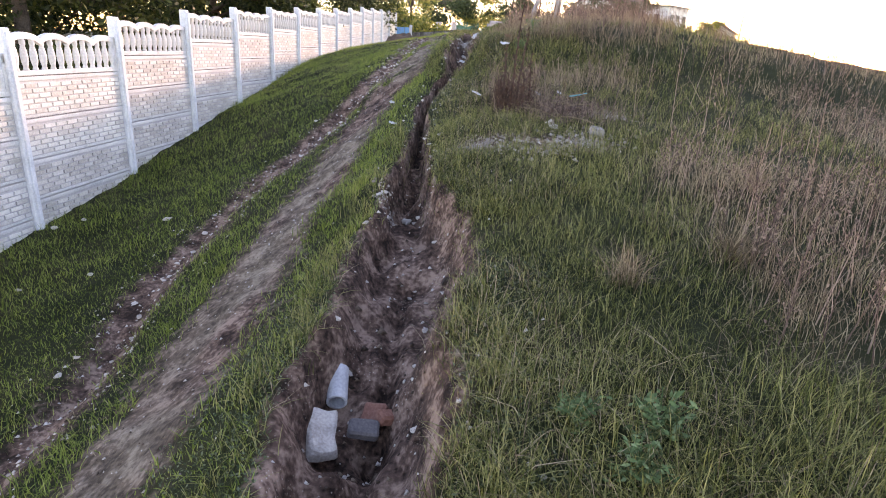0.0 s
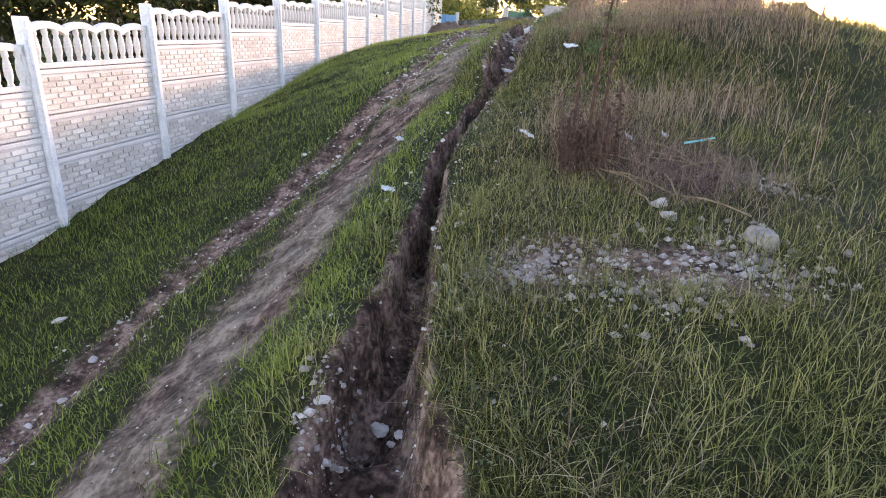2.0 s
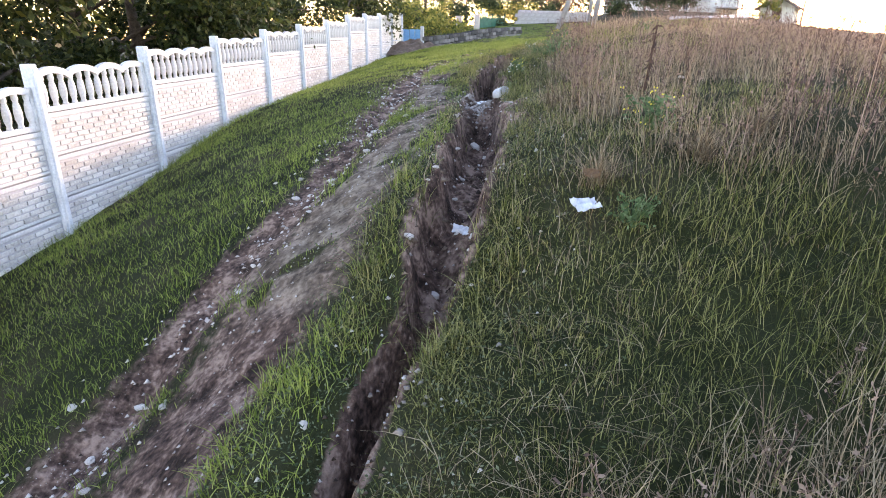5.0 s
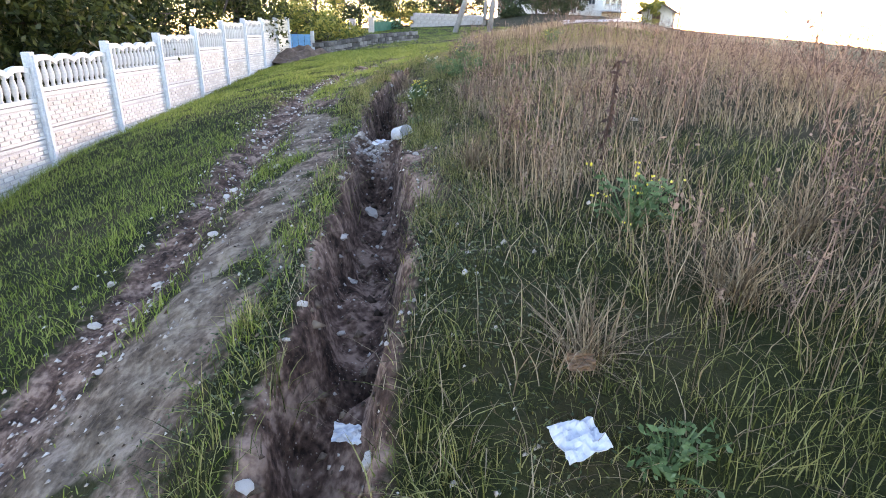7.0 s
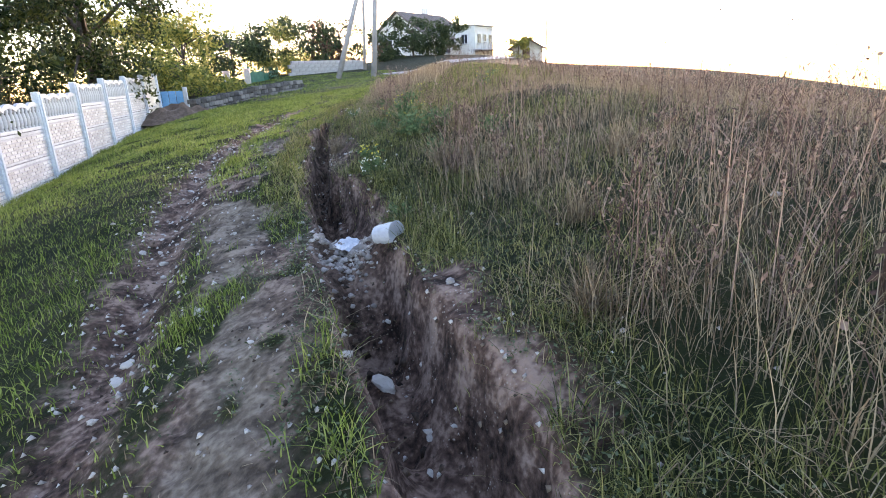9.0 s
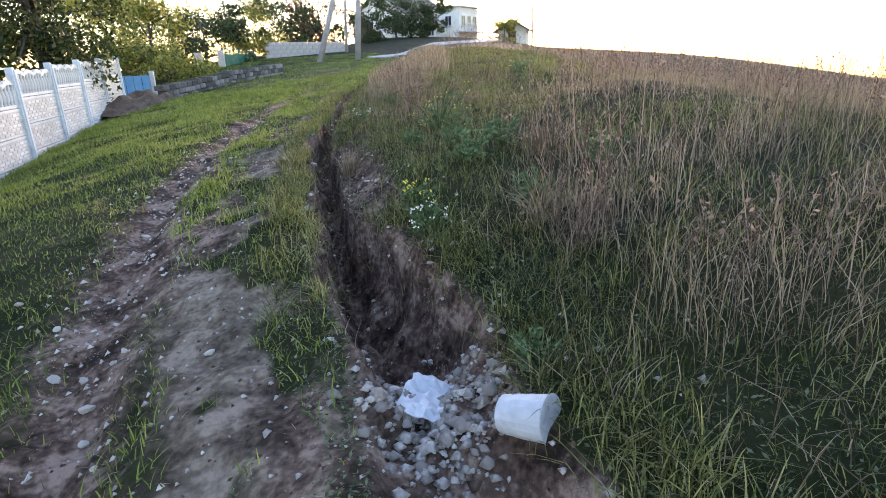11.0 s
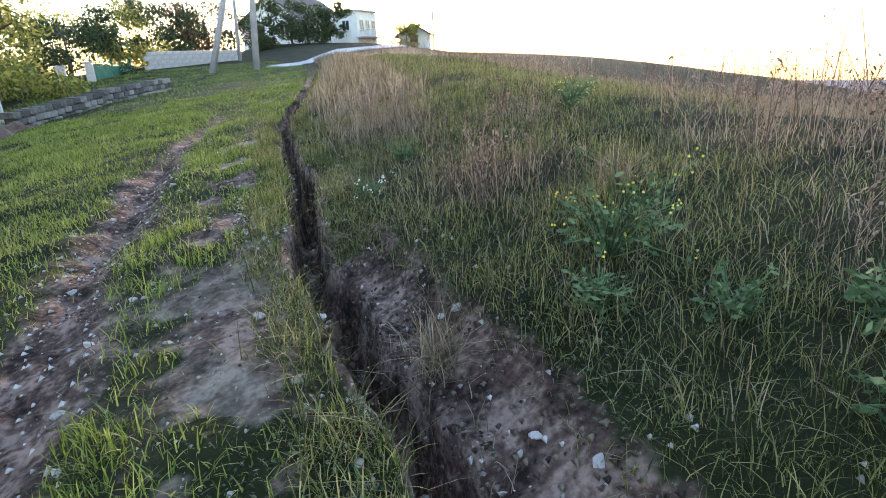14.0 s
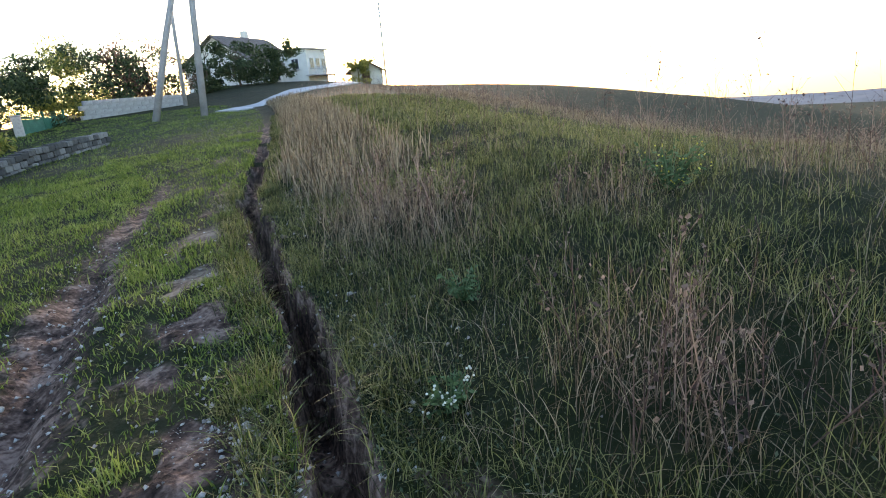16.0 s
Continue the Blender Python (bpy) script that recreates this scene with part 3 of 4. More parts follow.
blade_field("short_grass", x, y, size, 0.0055 + 0.0005 * np.clip(y - 16, 0, 40), 0.9, M_LAWN, "short green grass between the fence and the track", "grass")
# fuller tufts standing on and beside the track
y = rs.uniform(0.9, 24, 400)
x = np.where(rs.uniform(0, 1, 400) < 0.5, 0.5 * (strip_x(y) + rut_x(y)), 0.5 * (strip_x(y) + gully_x(y))) + rs.normal(0, 0.16, 400)
keep = (worn(x, y) < 0.4) & (lattice(x * 1.2, y * 0.8, 28) > 0.45)
tx, ty, i = tufts(x[keep], y[keep], 55, 0.06)
blade_field("track_tufts", tx, ty, rs.uniform(0.05, 0.16, len(tx)), 0.0045, 0.9, M_LAWN, "bright green grass tufts standing on the track", "grass")
# withered shorter grass on the track
x, y = scatter(42000, -4.4, 0.9, 0.8, 26)
keep = (np.abs(x - gully_x(y)) > gully_half(y) * 1.2 + 0.03) & (x < gully_x(y)) & (worn(x, y) < rs.uniform(0.15, 0.9, len(x))) & (lattice(x * 0.9, y * 0.7, 31) > 0.42 + 0.3 * smooth_step(-1.4, -2.4, x))
x, y = x[keep], y[keep]
blade_field("withered_grass", x, y, rs.uniform(0.02, 0.07, len(x)), 0.004, 1.3, M_STRAW, "withered straw-coloured grass on the worn track", "dry grass")
# low creeping weeds on both lips of the gully and on the track
y = rs.uniform(0.9, 21, 62000)
off = rs.normal(0, 0.34, len(y))
x = gully_x(y) + np.sign(off) * (gully_half(y) * 1.2 + np.abs(off))
keep = (lattice(x * 2.2, y * 1.6, 34) + rs.uniform(-0.15, 0.15, len(x)) > 0.42) & (worn(x, y) < 0.6)
leaf_mat("creeping_weeds", x[keep], y[keep], 0.06, 0.009, M_CREEP, "grey-green creeping weeds matting the gully's lips")
# tufts hanging over the gully's edges
y = rs.uniform(0.9, 26, 1900)
x = gully_x(y) + np.where(rs.uniform(0, 1, len(y)) < 0.45, -1, 1) * (gully_half(y) * 1.2 + 0.03 + 0.25 * rs.uniform(0, 1, len(y)))
keep = (lattice(x * 1.3, y * 1.0, 33) > 0.45) & (worn(x, y) < 0.75)
tx, ty, _ = tufts(x[keep], y[keep], 18, 0.04)
blade_field("gully_edge_grass", tx, ty, rs.uniform(0.06, 0.2, len(tx)), 0.0045, 1.1, M_TALL, "rough green grass tufts on the gully's edges", "grass")


# grass on the slope
def slope_places(n, off, reach, y0=0.9, y1=40):
    y = y0 + (y1 - y0) * rs.uniform(0, 1, n) ** 1.2
    return gully_x(y) + off + rs.exponential(reach, n), y


x, y = slope_places(31000, 0.14, 2.3)
dry = dryness(x, y)
keep = (x < 15) & (worn(x, y) < 0.5) & (dry < rs.uniform(0.3, 0.75, len(x)))
tx, ty, i = tufts(x[keep], y[keep], 11, 0.065)
size = 0.06 + 0.18 * lattice(tx * 0.9, ty * 0.8, 42) * (0.35 + 0.65 * smooth_step(0.2, 1.2, tx - gully_x(ty)))
blade_field("tall_green_grass", tx, ty, size * rs.uniform(0.4, 1.2, len(tx)), 0.0036 + 0.0006 * np.clip(ty - 20, 0, 40), 1.0, M_TALL, "rough green meadow grass on the slope", "grass")
# withered stands among it
x, y = slope_places(17000, 0.5, 3.6, 0.9, 46)
dry = dryness(x, y)
keep = (x < 18) & (worn(x, y) < 0.5) & (dry > rs.uniform(0.28, 0.7, len(x)))
tx, ty, i = tufts(x[keep], y[keep], 10, 0.09)
size = 0.12 + 0.26 * lattice(tx * 0.7, ty * 0.7, 43)
blade_field("dry_meadow_grass", tx, ty, size * rs.uniform(0.4, 1.3, len(tx)), 0.0034 + 0.0006 * np.clip(ty - 20, 0, 40), 0.75, M_STRAW, "dry straw-coloured meadow grass on the slope", "dry grass")
# thatch of dead blades lying under both
x, y = slope_places(24000, 0.3, 2.4, 0.9, 26)
keep = (worn(x, y) < 0.6) & (lattice(x * 1.6, y * 1.3, 47) > 0.4)
blade_field("dead_thatch", x[keep], y[keep], rs.uniform(0.08, 0.26, keep.sum()), 0.0035, 1.6, M_STRAW, "bleached dead blades lying in the grass", "dry grass")
# branching rust-brown weeds
x, y = slope_places(15000, 0.7, 4.5, 0.9, 52)
keep = (x < 30) & (worn(x, y) < 0.5) & (dryness(x, y) > rs.uniform(0.35, 0.8, len(x)))
x, y = x[keep], y[keep]
twig_field("rusty_weeds", x, y, (0.22 + 0.32 * lattice(x * 0.6, y * 0.6, 46)) * rs.uniform(0.6, 1.3, len(x)), 8, M_RUST, "rust-brown branching dried weeds covering the hillside")
# single taller stems breaking the skyline
x, y = slope_places(900, 2.0, 7.0, 3, 50)
twig_field("tall_weed_stems", x, y, rs.uniform(0.5, 0.95, len(x)), 7, M_RUST, "scattered tall dry weed stems")
# arching straw tussocks
for k, (cx, cy) in enumerate(((1.9, 9.75), (1.32, 9.54), (2.3, 10.1), (1.33, 14.04), (1.3, 14.4), (2.6, 3.0), (1.9, 2.6), (1.75, 15.4), (2.2, 13.2), (3.2, 4.2), (1.5, 12.4), (1.15, 11.6), (0.62, 16.75), (1.9, 17.2))):
    a = rs.uniform(0, math.tau, 190)
    d = np.abs(rs.normal(0, 0.06, 190))
    ob = blade_field("grass_tussock", cx + d * np.cos(a), cy + d * np.sin(a), rs.uniform(0.14, 0.36, 190), 0.004, 1.2, M_RUST if k == 3 else M_STRAW, "arching tussock of reddish dry grass" if k == 3 else "arching tussock of dry straw-coloured grass", "grass tussock")
    del ob["kind"]
    ob["group"] = "dry tussocks on the slope"
# verge weeds beside the far gully
y = rs.uniform(22, 50, 1300)
x = gully_x(y) + rs.uniform(0.5, 2.0, len(y))
tx, ty, i = tufts(x, y, 9, 0.1)
blade_field("verge_weeds", tx, ty, rs.uniform(0.15, 0.5, len(tx)), 0.012, 0.4, M_STRAW, "dry pale weeds on the verge of the track", "weeds")


# ---- stones ----
def rock_mesh(name, seed, mat=M_STONE):
    r = random.Random(seed)
    bm = bmesh.new()
    bmesh.ops.create_icosphere(bm, subdivisions=2, radius=1)
    off = Vector((r.uniform(0, 50), r.uniform(0, 50), 0))
    for v in bm.verts:
        v.co *= 0.8 + 0.45 * noise.noise(v.co * 1.1 + off) + 0.15 * noise.noise(v.co * 3 + off)
        v.co.z *= 0.62
        v.co.x *= 1.2
    return put_mesh(name, bm, mat)


ROCKS = [rock_mesh("stone", s) for s in range(6)]
rr = random.Random(12)


def stone(x, y, size, label="pale limestone lump lying on the bare soil"):
    ob = new("stone", ROCKS[rr.randrange(6)])
    ob.matrix_world = pose(x, y, gz(x, y) + size * 0.2, rr.uniform(-20, 20), rr.uniform(-20, 20), rr.uniform(0, 360)) @ Matrix.Diagonal((size, size * rr.uniform(0.7, 1.1), size * rr.uniform(0.7, 1.1), 1))
    return tagged(ob, label, "stone", "loose stones of the track")


for k in range(150):
    yy = rr.uniform(1.2, 22)
    if k % 5 < 3:
        xx = float(rut_x(yy)) + rr.gauss(0.05, 0.22)
    else:
        xx = float(gully_x(yy)) + rr.choice((-1, 1)) * abs(rr.gauss(0.18, 0.1))
    stone(xx, yy, rr.uniform(0.014, 0.036))
for xx, yy, s in ((0.42, 4.71, 0.09), (0.25, 4.42, 0.06), (-2.12, 5.79, 0.06), (-2.86, 6.3, 0.09), (-2.08, 5.43, 0.05), (-2.15, 5.21, 0.05), (0.81, 2.39, 0.035), (0.94, 2.87, 0.03), (-2.14, 3.34, 0.05), (-3.04, 5.03, 0.05), (-3.69, 4.79, 0.05), (0.88, 1.86, 0.035), (-4.3, 6.15, 0.09), (-4.15, 6.5, 0.07),
                  (1.79, 5.93, 0.09), (0.3, 6.8, 0.035), (0.3, 6.57, 0.03), (0.4, 6.13, 0.035), (1.76, 6.09, 0.08), (0.65, 9.53, 0.06), (0.45, 9.35, 0.05), (0.57, 11.78, 0.035), (0.65, 11.69, 0.03), (0.53, 11.62, 0.03), (0.79, 12.24, 0.025), (-0.1, 12.29, 0.03), (-0.75, 12.76, 0.06), (-0.77, 12.62, 0.06), (0.28, 11.85, 0.045), (2.32, 12.03, 0.05),
                  (0.6, 14.19, 0.035), (-1.18, 15.0, 0.035), (-1.06, 14.51, 0.04), (-0.92, 14.45, 0.035), (-0.98, 15.92, 0.025), (0.25, 14.71, 0.03), (0.82, 16.95, 0.05), (0.09, 17.5, 0.05), (0.36, 17.5, 0.07), (0.48, 16.59, 0.045), (0.44, 16.61, 0.035), (0.51, 17.96, 0.03), (0.96, 20.41, 0.05), (-0.45, 18.25, 0.03)):
    stone(xx, yy, s * 0.68, "larger pale limestone block half sunk in soil")


def gravel(name, cx, cy, sx, sy, n, size, label):
    x, y = rs.normal(cx, sx, n), rs.normal(cy, sy, n)
    s = size * (0.35 + 1.25 * rs.uniform(0, 1, n) ** 3)
    v = np.array([(1, 0, 0), (-1, 0, 0), (0, 1, 0), (0, -1, 0), (0, 0, 0.7), (0, 0, -0.7)])
    f = np.array([(0, 2, 4), (2, 1, 4), (1, 3, 4), (3, 0, 4), (2, 0, 5), (1, 2, 5), (3, 1, 5), (0, 3, 5)])
    a = rs.uniform(0, math.tau, n)
    jit = rs.uniform(0.6, 1.3, (n, 6, 3))
    p = v[None] * jit * s[:, None, None]
    c, q = np.cos(a)[:, None], np.sin(a)[:, None]
    p = np.stack([p[..., 0] * c - p[..., 1] * q, p[..., 0] * q + p[..., 1] * c, p[..., 2]], -1) + np.stack([x, y, ground(x, y) + s * 0.25], -1)[:, None]
    ob = new(name, array_mesh(name, p.reshape(-1, 3), (f[None] + np.arange(n)[:, None, None] * 6).reshape(-1, 3), M_STONE))
    return tagged(ob, label, "gravel", kind="stuff")


gravel("gravel", 0.46, 13.48, 0.12, 0.2, 900, 0.023, "heap of pale gravel washed into the gully")
gravel("gravel", 0.27, 4.45, 0.07, 0.16, 110, 0.02, "pale gravel spilled at the gully's edge")
gravel("rubble", 1.02, 5.3, 0.2, 0.13, 420, 0.019, "grey broken rubble beside the gully")
gravel("rubble", 1.55, 5.05, 0.2, 0.15, 220, 0.02, "grey rubble scattered through the weeds")
gravel("rubble", 2.05, 5.45, 0.2, 0.17, 420, 0.021, "grey rubble scattered through the weeds")
gravel("rubble", 2.42, 6.6, 0.2, 0.14, 220, 0.022, "pale rubble tipped among dead weeds")
gravel("gravel", 0.4, 8.36, 0.06, 0.13, 70, 0.018, "pale stones spilled beside the narrow gully")
gravel("gravel", 0.42, 16.0, 0.05, 0.4, 130, 0.015, "small stones lying along the gully floor")
gravel("gravel", 0.35, 19.0, 0.1, 0.3, 220, 0.014, "grey gravel patch on the trodden strip")
yy = rs.uniform(0.8, 24, 1700)
v0 = len(yy)


def strewn(name, x, y, size, label):
    n = len(x)
    f = np.array([(0, 1, 3), (1, 2, 3), (2, 0, 3), (0, 2, 1)])
    s = size * rs.uniform(0.4, 1.5, n)
    p = np.array([(1, 0, -0.3), (-0.6, 0.9, -0.3), (-0.6, -0.8, -0.3), (0, 0, 0.6)])[None] * rs.uniform(0.6, 1.3, (n, 4, 3)) * s[:, None, None]
    p = p + np.stack([x, y, ground(x, y) + 0.2 * s], -1)[:, None]
    ob = new(name, array_mesh(name, p.reshape(-1, 3), (f[None] + np.arange(n)[:, None, None] * 4).reshape(-1, 3), M_STONE))
    return tagged(ob, label, "gravel", kind="stuff")


strewn("loose_grit", rut_x(yy) + rs.normal(0.0, 0.24, v0), yy, 0.016, "small pale stones strewn along the wheel rut")
yy = rs.uniform(0.8, 22, 1100)
strewn("loose_grit", strip_x(yy) + rs.normal(0, 0.3, 1100), yy, 0.011, "small stones on the trodden strip")
yy = rs.uniform(0.8, 24, 1200)
strewn("loose_grit", gully_x(yy) + rs.normal(0.1, 0.35, 1200), yy, 0.014, "small stones along the gully")


def clods(x, y, size, label):
    ob = strewn("soil_clods", x, y, size, label)
    ob.data.materials[0] = M_CLOD
    return ob


yy = rs.uniform(0.9, 22, 260)
clods(gully_x(yy) + rs.normal(0, 1, 260) * gully_half(yy) * 0.8, yy, 0.034, "large dark soil clods fallen into the gully")
yy = rs.uniform(0.9, 22, 1500)
clods(gully_x(yy) + rs.normal(0, 1, 1500) * (gully_half(yy) + 0.03), yy, 0.013, "crumbled dark soil clods in the gully")
yy = rs.uniform(0.9, 24, 2000)
clods(rut_x(yy) + rs.normal(0, 0.22, 2000), yy, 0.011, "crumbled soil clods along the wheel rut")
yy = rs.uniform(15.0, 18.3, 900)
clods(gully_x(yy) + rs.uniform(0.05, 0.45, 900), yy, 0.013, "crumbled reddish soil on the slumped bank")
yy = rs.uniform(0.9, 21, 1400)
clods(strip_x(yy) + rs.normal(0, 0.2, 1400), yy, 0.008, "dry crumbs of earth on the trodden strip")
yy = rs.uniform(0.8, 27, 1500)
xx = gully_x(yy) + rs.choice((-1, 1), 1500) * (gully_half(yy) * 1.15 + rs.uniform(0.02, 0.1, 1500))
keep = lattice(xx * 1.2, yy * 0.9, 37) > 0.62
tx, ty, _ = tufts(xx[keep], yy[keep], 2, 0.04)
blade_field("hanging_roots", tx, ty, rs.uniform(0.06, 0.2, len(tx)), 0.0035, 1.4, M_STRAW, "dry roots and straw hanging over the gully edge", "dry grass")


# ---- trees and bushes ----
def leaf_cloud(name, centres, spreads, counts, size, mat, seed):
    """Many small folded leaves round limb ends."""
    r = np.random.RandomState(seed)
    c = np.repeat(np.array(centres), counts, 0)
    s = np.repeat(np.array(spreads), counts)[:, None]
    d = r.normal(0, 1, c.shape)
    d /= np.linalg.norm(d, axis=1)[:, None]
    p = c + d * s * r.uniform(0.25, 1, (len(c), 1)) ** 0.6 * (1, 1, 0.75)
    n = len(p)
    a, b = r.normal(0, 1, (n, 3)), r.normal(0, 1, (n, 3))
    a /= np.linalg.norm(a, axis=1)[:, None]
    b -= a * (a * b).sum(1)[:, None]
    b /= np.linalg.norm(b, axis=1)[:, None]
    k = size * r.uniform(0.6, 1.3, (n, 1))
    co = np.stack([p - a * k, p + b * k * 0.45, p + a * k, p - b * k * 0.45], 1).reshape(-1, 3)
    i = np.arange(n)[:, None] * 4
    return array_mesh(name, co, i + [0, 1, 2, 3], mat)


def tree(x, y, high, crown, label, leaf, seed, trunk_r=0.16, first=0.35, leaves=7000, size=0.075, name="tree", drop=0.0, z=None):
    r = random.Random(seed)
    z = gz(x, y) if z is None else z
    t = empty(name, pose(x, y, z - 0.05), label, "tree" if name == "tree" else "bush")
    bm = bmesh.new()
    stem = [(0, 0, 0)]
    for k in range(1, 7):
        stem.append((stem[-1][0] + r.uniform(-0.1, 0.1) * high * 0.12, stem[-1][1] + r.uniform(-0.1, 0.1) * high * 0.12, high * 0.8 * k / 6))
    tube(bm, stem, [trunk_r * (1.25 - 0.19 * k) for k in range(7)], 8)
    ends, sp = [], []
    for k in range(16):
        f = first + (0.98 - first) * r.random()
        q = Vector(stem[min(6, int(f * 6))])
        a = r.uniform(0, math.tau)
        reach = crown * r.uniform(0.55, 1.0)
        e = q + Vector((math.cos(a) * reach, math.sin(a) * reach, high * r.uniform(0.0, 0.22) - drop * reach * r.random()))
        m = q.lerp(e, 0.5) + Vector((0, 0, 0.08 * high))
        tube(bm, [q, m, e], [trunk_r * 0.4, trunk_r * 0.25, trunk_r * 0.07], 5)
        for j in range(3):
            u = q.lerp(e, r.uniform(0.5, 1.0)) + Vector((r.uniform(-1, 1), r.uniform(-1, 1), r.uniform(-0.5, 0.7))) * crown * 0.28
            ends.append(u[:])
            sp.append(crown * r.uniform(0.16, 0.34))
    part("trunk", bm, M_BARK, t, "dark furrowed bark", True)
    part("crown", leaf_cloud("crown", ends, sp, leaves // len(ends), size, leaf, seed), None, t, "dense uneven leaves")
    return t


tree(-6.3, 32.6, 7.5, 3.4, "large dark walnut tree leaning over the fence", M_LEAF, 3, 0.24, 0.22, 15000, 0.085, drop=0.2)
for k, (tx, ty, hh, cr) in enumerate(((-9.2, 8.0, 6.0, 2.8), (-9.5, 12.5, 6.5, 3.4), (-9.2, 15.5, 6.0, 2.8), (-10.2, 20.0, 7.5, 3.6), (-10, 25.0, 7.2, 3.4), (-11, 30, 7.0, 3.8), (-12, 37, 6.5, 3.6), (-9.4, 28.4, 6.5, 2.8), (-9.0, 21.0, 5.5, 2.5))):
    tree(tx, ty, hh * 1.1, cr * 1.2, "dark green garden tree behind the concrete fence", M_LEAF, 20 + k, 0.17, 0.06, 16000, 0.095)
for k, (tx, ty, hh, cr, lf, lab) in enumerate(((-5.5, 46, 5.0, 2.4, M_LEAF_Y, "yellowing fruit tree in a front garden"), (-8, 52, 5.5, 2.8, M_LEAF_Y, "yellowing tree behind stone piers"), (-4.0, 57, 3.6, 2.6, M_BUSH, "dark shrub between the gate piers"), (-1.5, 64, 5.0, 2.6, M_LEAF_Y, "yellow-green tree behind the block wall"), (2.5, 66, 5.0, 2.8, M_BUSH, "dark green tree behind the block wall"), (5.0, 68, 6.0, 2.6, M_REDLEAF, "reddish-leaved tree behind the block wall"), (-12, 62, 6, 3.5, M_LEAF_Y, "yellowing tree in a far garden"), (-6.5, 68, 5.5, 3.2, M_LEAF_Y, "yellowing tree beyond the green gate"))):
    tree(tx, ty, hh * 1.05, cr * 1.4, lab, lf, 60 + k, 0.12, 0.05, 7000, 0.12)
for k, (tx, ty, hh, cr) in enumerate(((10.8, 75, 4.4, 2.6), (13.6, 75, 4.6, 2.7), (16.8, 74.5, 3.8, 2.5))):
    tree(tx, ty, hh, cr, "dense dark green bush before the house", M_BUSH, 80 + k, 0.1, 0.05, 5000, 0.13, "bush")
tree(27.0, 77.5, 3.0, 1.9, "yellow-green bush beside the shed", M_LEAF_Y, 90, 0.08, 0.05, 2500, 0.12, "bush")
tree(41.7, 55.5, 2.6, 0.9, "thin nearly bare sapling on the skyline", M_REDLEAF, 91, 0.04, 0.3, 500, 0.05)
tree(25.2, 80, 4.6, 1.4, "thin nearly bare tree between house and shed", M_REDLEAF, 92, 0.06, 0.3, 500, 0.07)


# ---- poles ----
def pole(name, foot, head, r0, r1, label):
    t = empty(name, Matrix.Translation(foot), label, "utility pole")
    d = Vector(head) - Vector(foot)
    part("shaft", tube(bmesh.new(), [(0, 0, -0.4), d * 0.5, d], [r0, (r0 + r1) / 2, r1], 10), M_POLE, t, "", True)
    return t


pole("utility_pole", (5.62, 50.0, gz(5.62, 50.0)), (6.5, 50.3, 13.8), 0.2, 0.14, "grey upright concrete utility pole on the lawn")
pole("pole_brace", (3.15, 50.2, gz(3.15, 50.2)), (6.05, 50.6, 12.8), 0.19, 0.14, "leaning grey brace of the utility pole")
pole("utility_pole", (6.45, 61.5, gz(6.45, 61.5)), (7.0, 61.7, 14.5), 0.15, 0.11, "thin dark wooden pole behind the concrete pole")
pole("utility_pole", (32.6, 82.0, gz(32.6, 82)), (32.7, 82.0, 17.5), 0.11, 0.08, "thin far pole beside the shed")


# ---- wall, gate and piers ----
def walling(name, p, q, low, high, course, mat, label, seed, long=0.5, thick=0.22, follow=False):
    """A wall of laid blocks from p to q."""
    r = random.Random(seed)
    w = empty(name, Matrix.Translation((*p, low)), label, "wall")
    d = Vector((q[0] - p[0], q[1] - p[1], 0))
    n, u = d.length, d.normalized()
    turn = Matrix.Rotation(math.atan2(u.y, u.x), 4, "Z")
    if not follow:
        part("core", boxed((n, thick * 0.7, high - low), u * n / 2 + Vector((0, 0, (high - low) / 2 - 0.1)), 0, turn), M_GREY, w)
    shapes = [put_mesh("block", boxed((long - 0.025, thick, course - 0.02), (0, 0, 0), 0.012), mat) for _ in range(2)]
    row, z = 0, course / 2
    while z < high - low + 0.02:
        s = long / 2 if row % 2 else 0.0
        while s < n:
            b = part("block", shapes[0], None, w)
            under = gz(p[0] + u.x * s, p[1] + u.y * s) - low - 0.08 if follow else 0
            b.matrix_local = Matrix.Translation(u * (s + 0.02) + Vector((r.uniform(-0.012, 0.012), r.uniform(-0.02, 0.02), z + under))) @ turn @ Matrix.Rotation(r.uniform(-0.02, 0.02), 4, "Y")
            s += long
        z, row = z + course, row + 1
    return w


walling("block_wall", (0.3, 59.6), (6.6, 63.3), 4.5, 6.25, 0.3, M_GREY, "low wall of pale grey limestone blocks", 5, 0.6)
g = empty("gate", Matrix.Translation((-2.65, 53.6, 4.5)), "green painted double metal gate, closed", "gate")
gu = Vector((2.3, 4.3, 0)).normalized()
gturn = Matrix.Rotation(math.atan2(gu.y, gu.x), 4, "Z")
for k in range(2):
    leaf_part = part("leaf", boxed((1.92, 0.04, 0.85), gu * (1.0 + 2.0 * k) + Vector((0, 0, 0.55)), 0.01, gturn), M_GATE, g)
    for j in range(11):
        part("bar", boxed((0.03, 0.03, 0.3), gu * (0.13 + 2.0 * k + 0.18 * j) + Vector((0, 0, 1.15)), 0.005, gturn), M_GATE, g)
    part("frame_rail", boxed((1.92, 0.06, 0.06), gu * (1.0 + 2.0 * k) + Vector((0, 0, 1.02)), 0.01, gturn), M_GATE, g)
for k in range(3):
    part("gate_post", boxed((0.1, 0.1, 1.5), gu * (2.0 * k) + Vector((0, 0, 0.6)), 0.01, gturn), M_GATE, g)
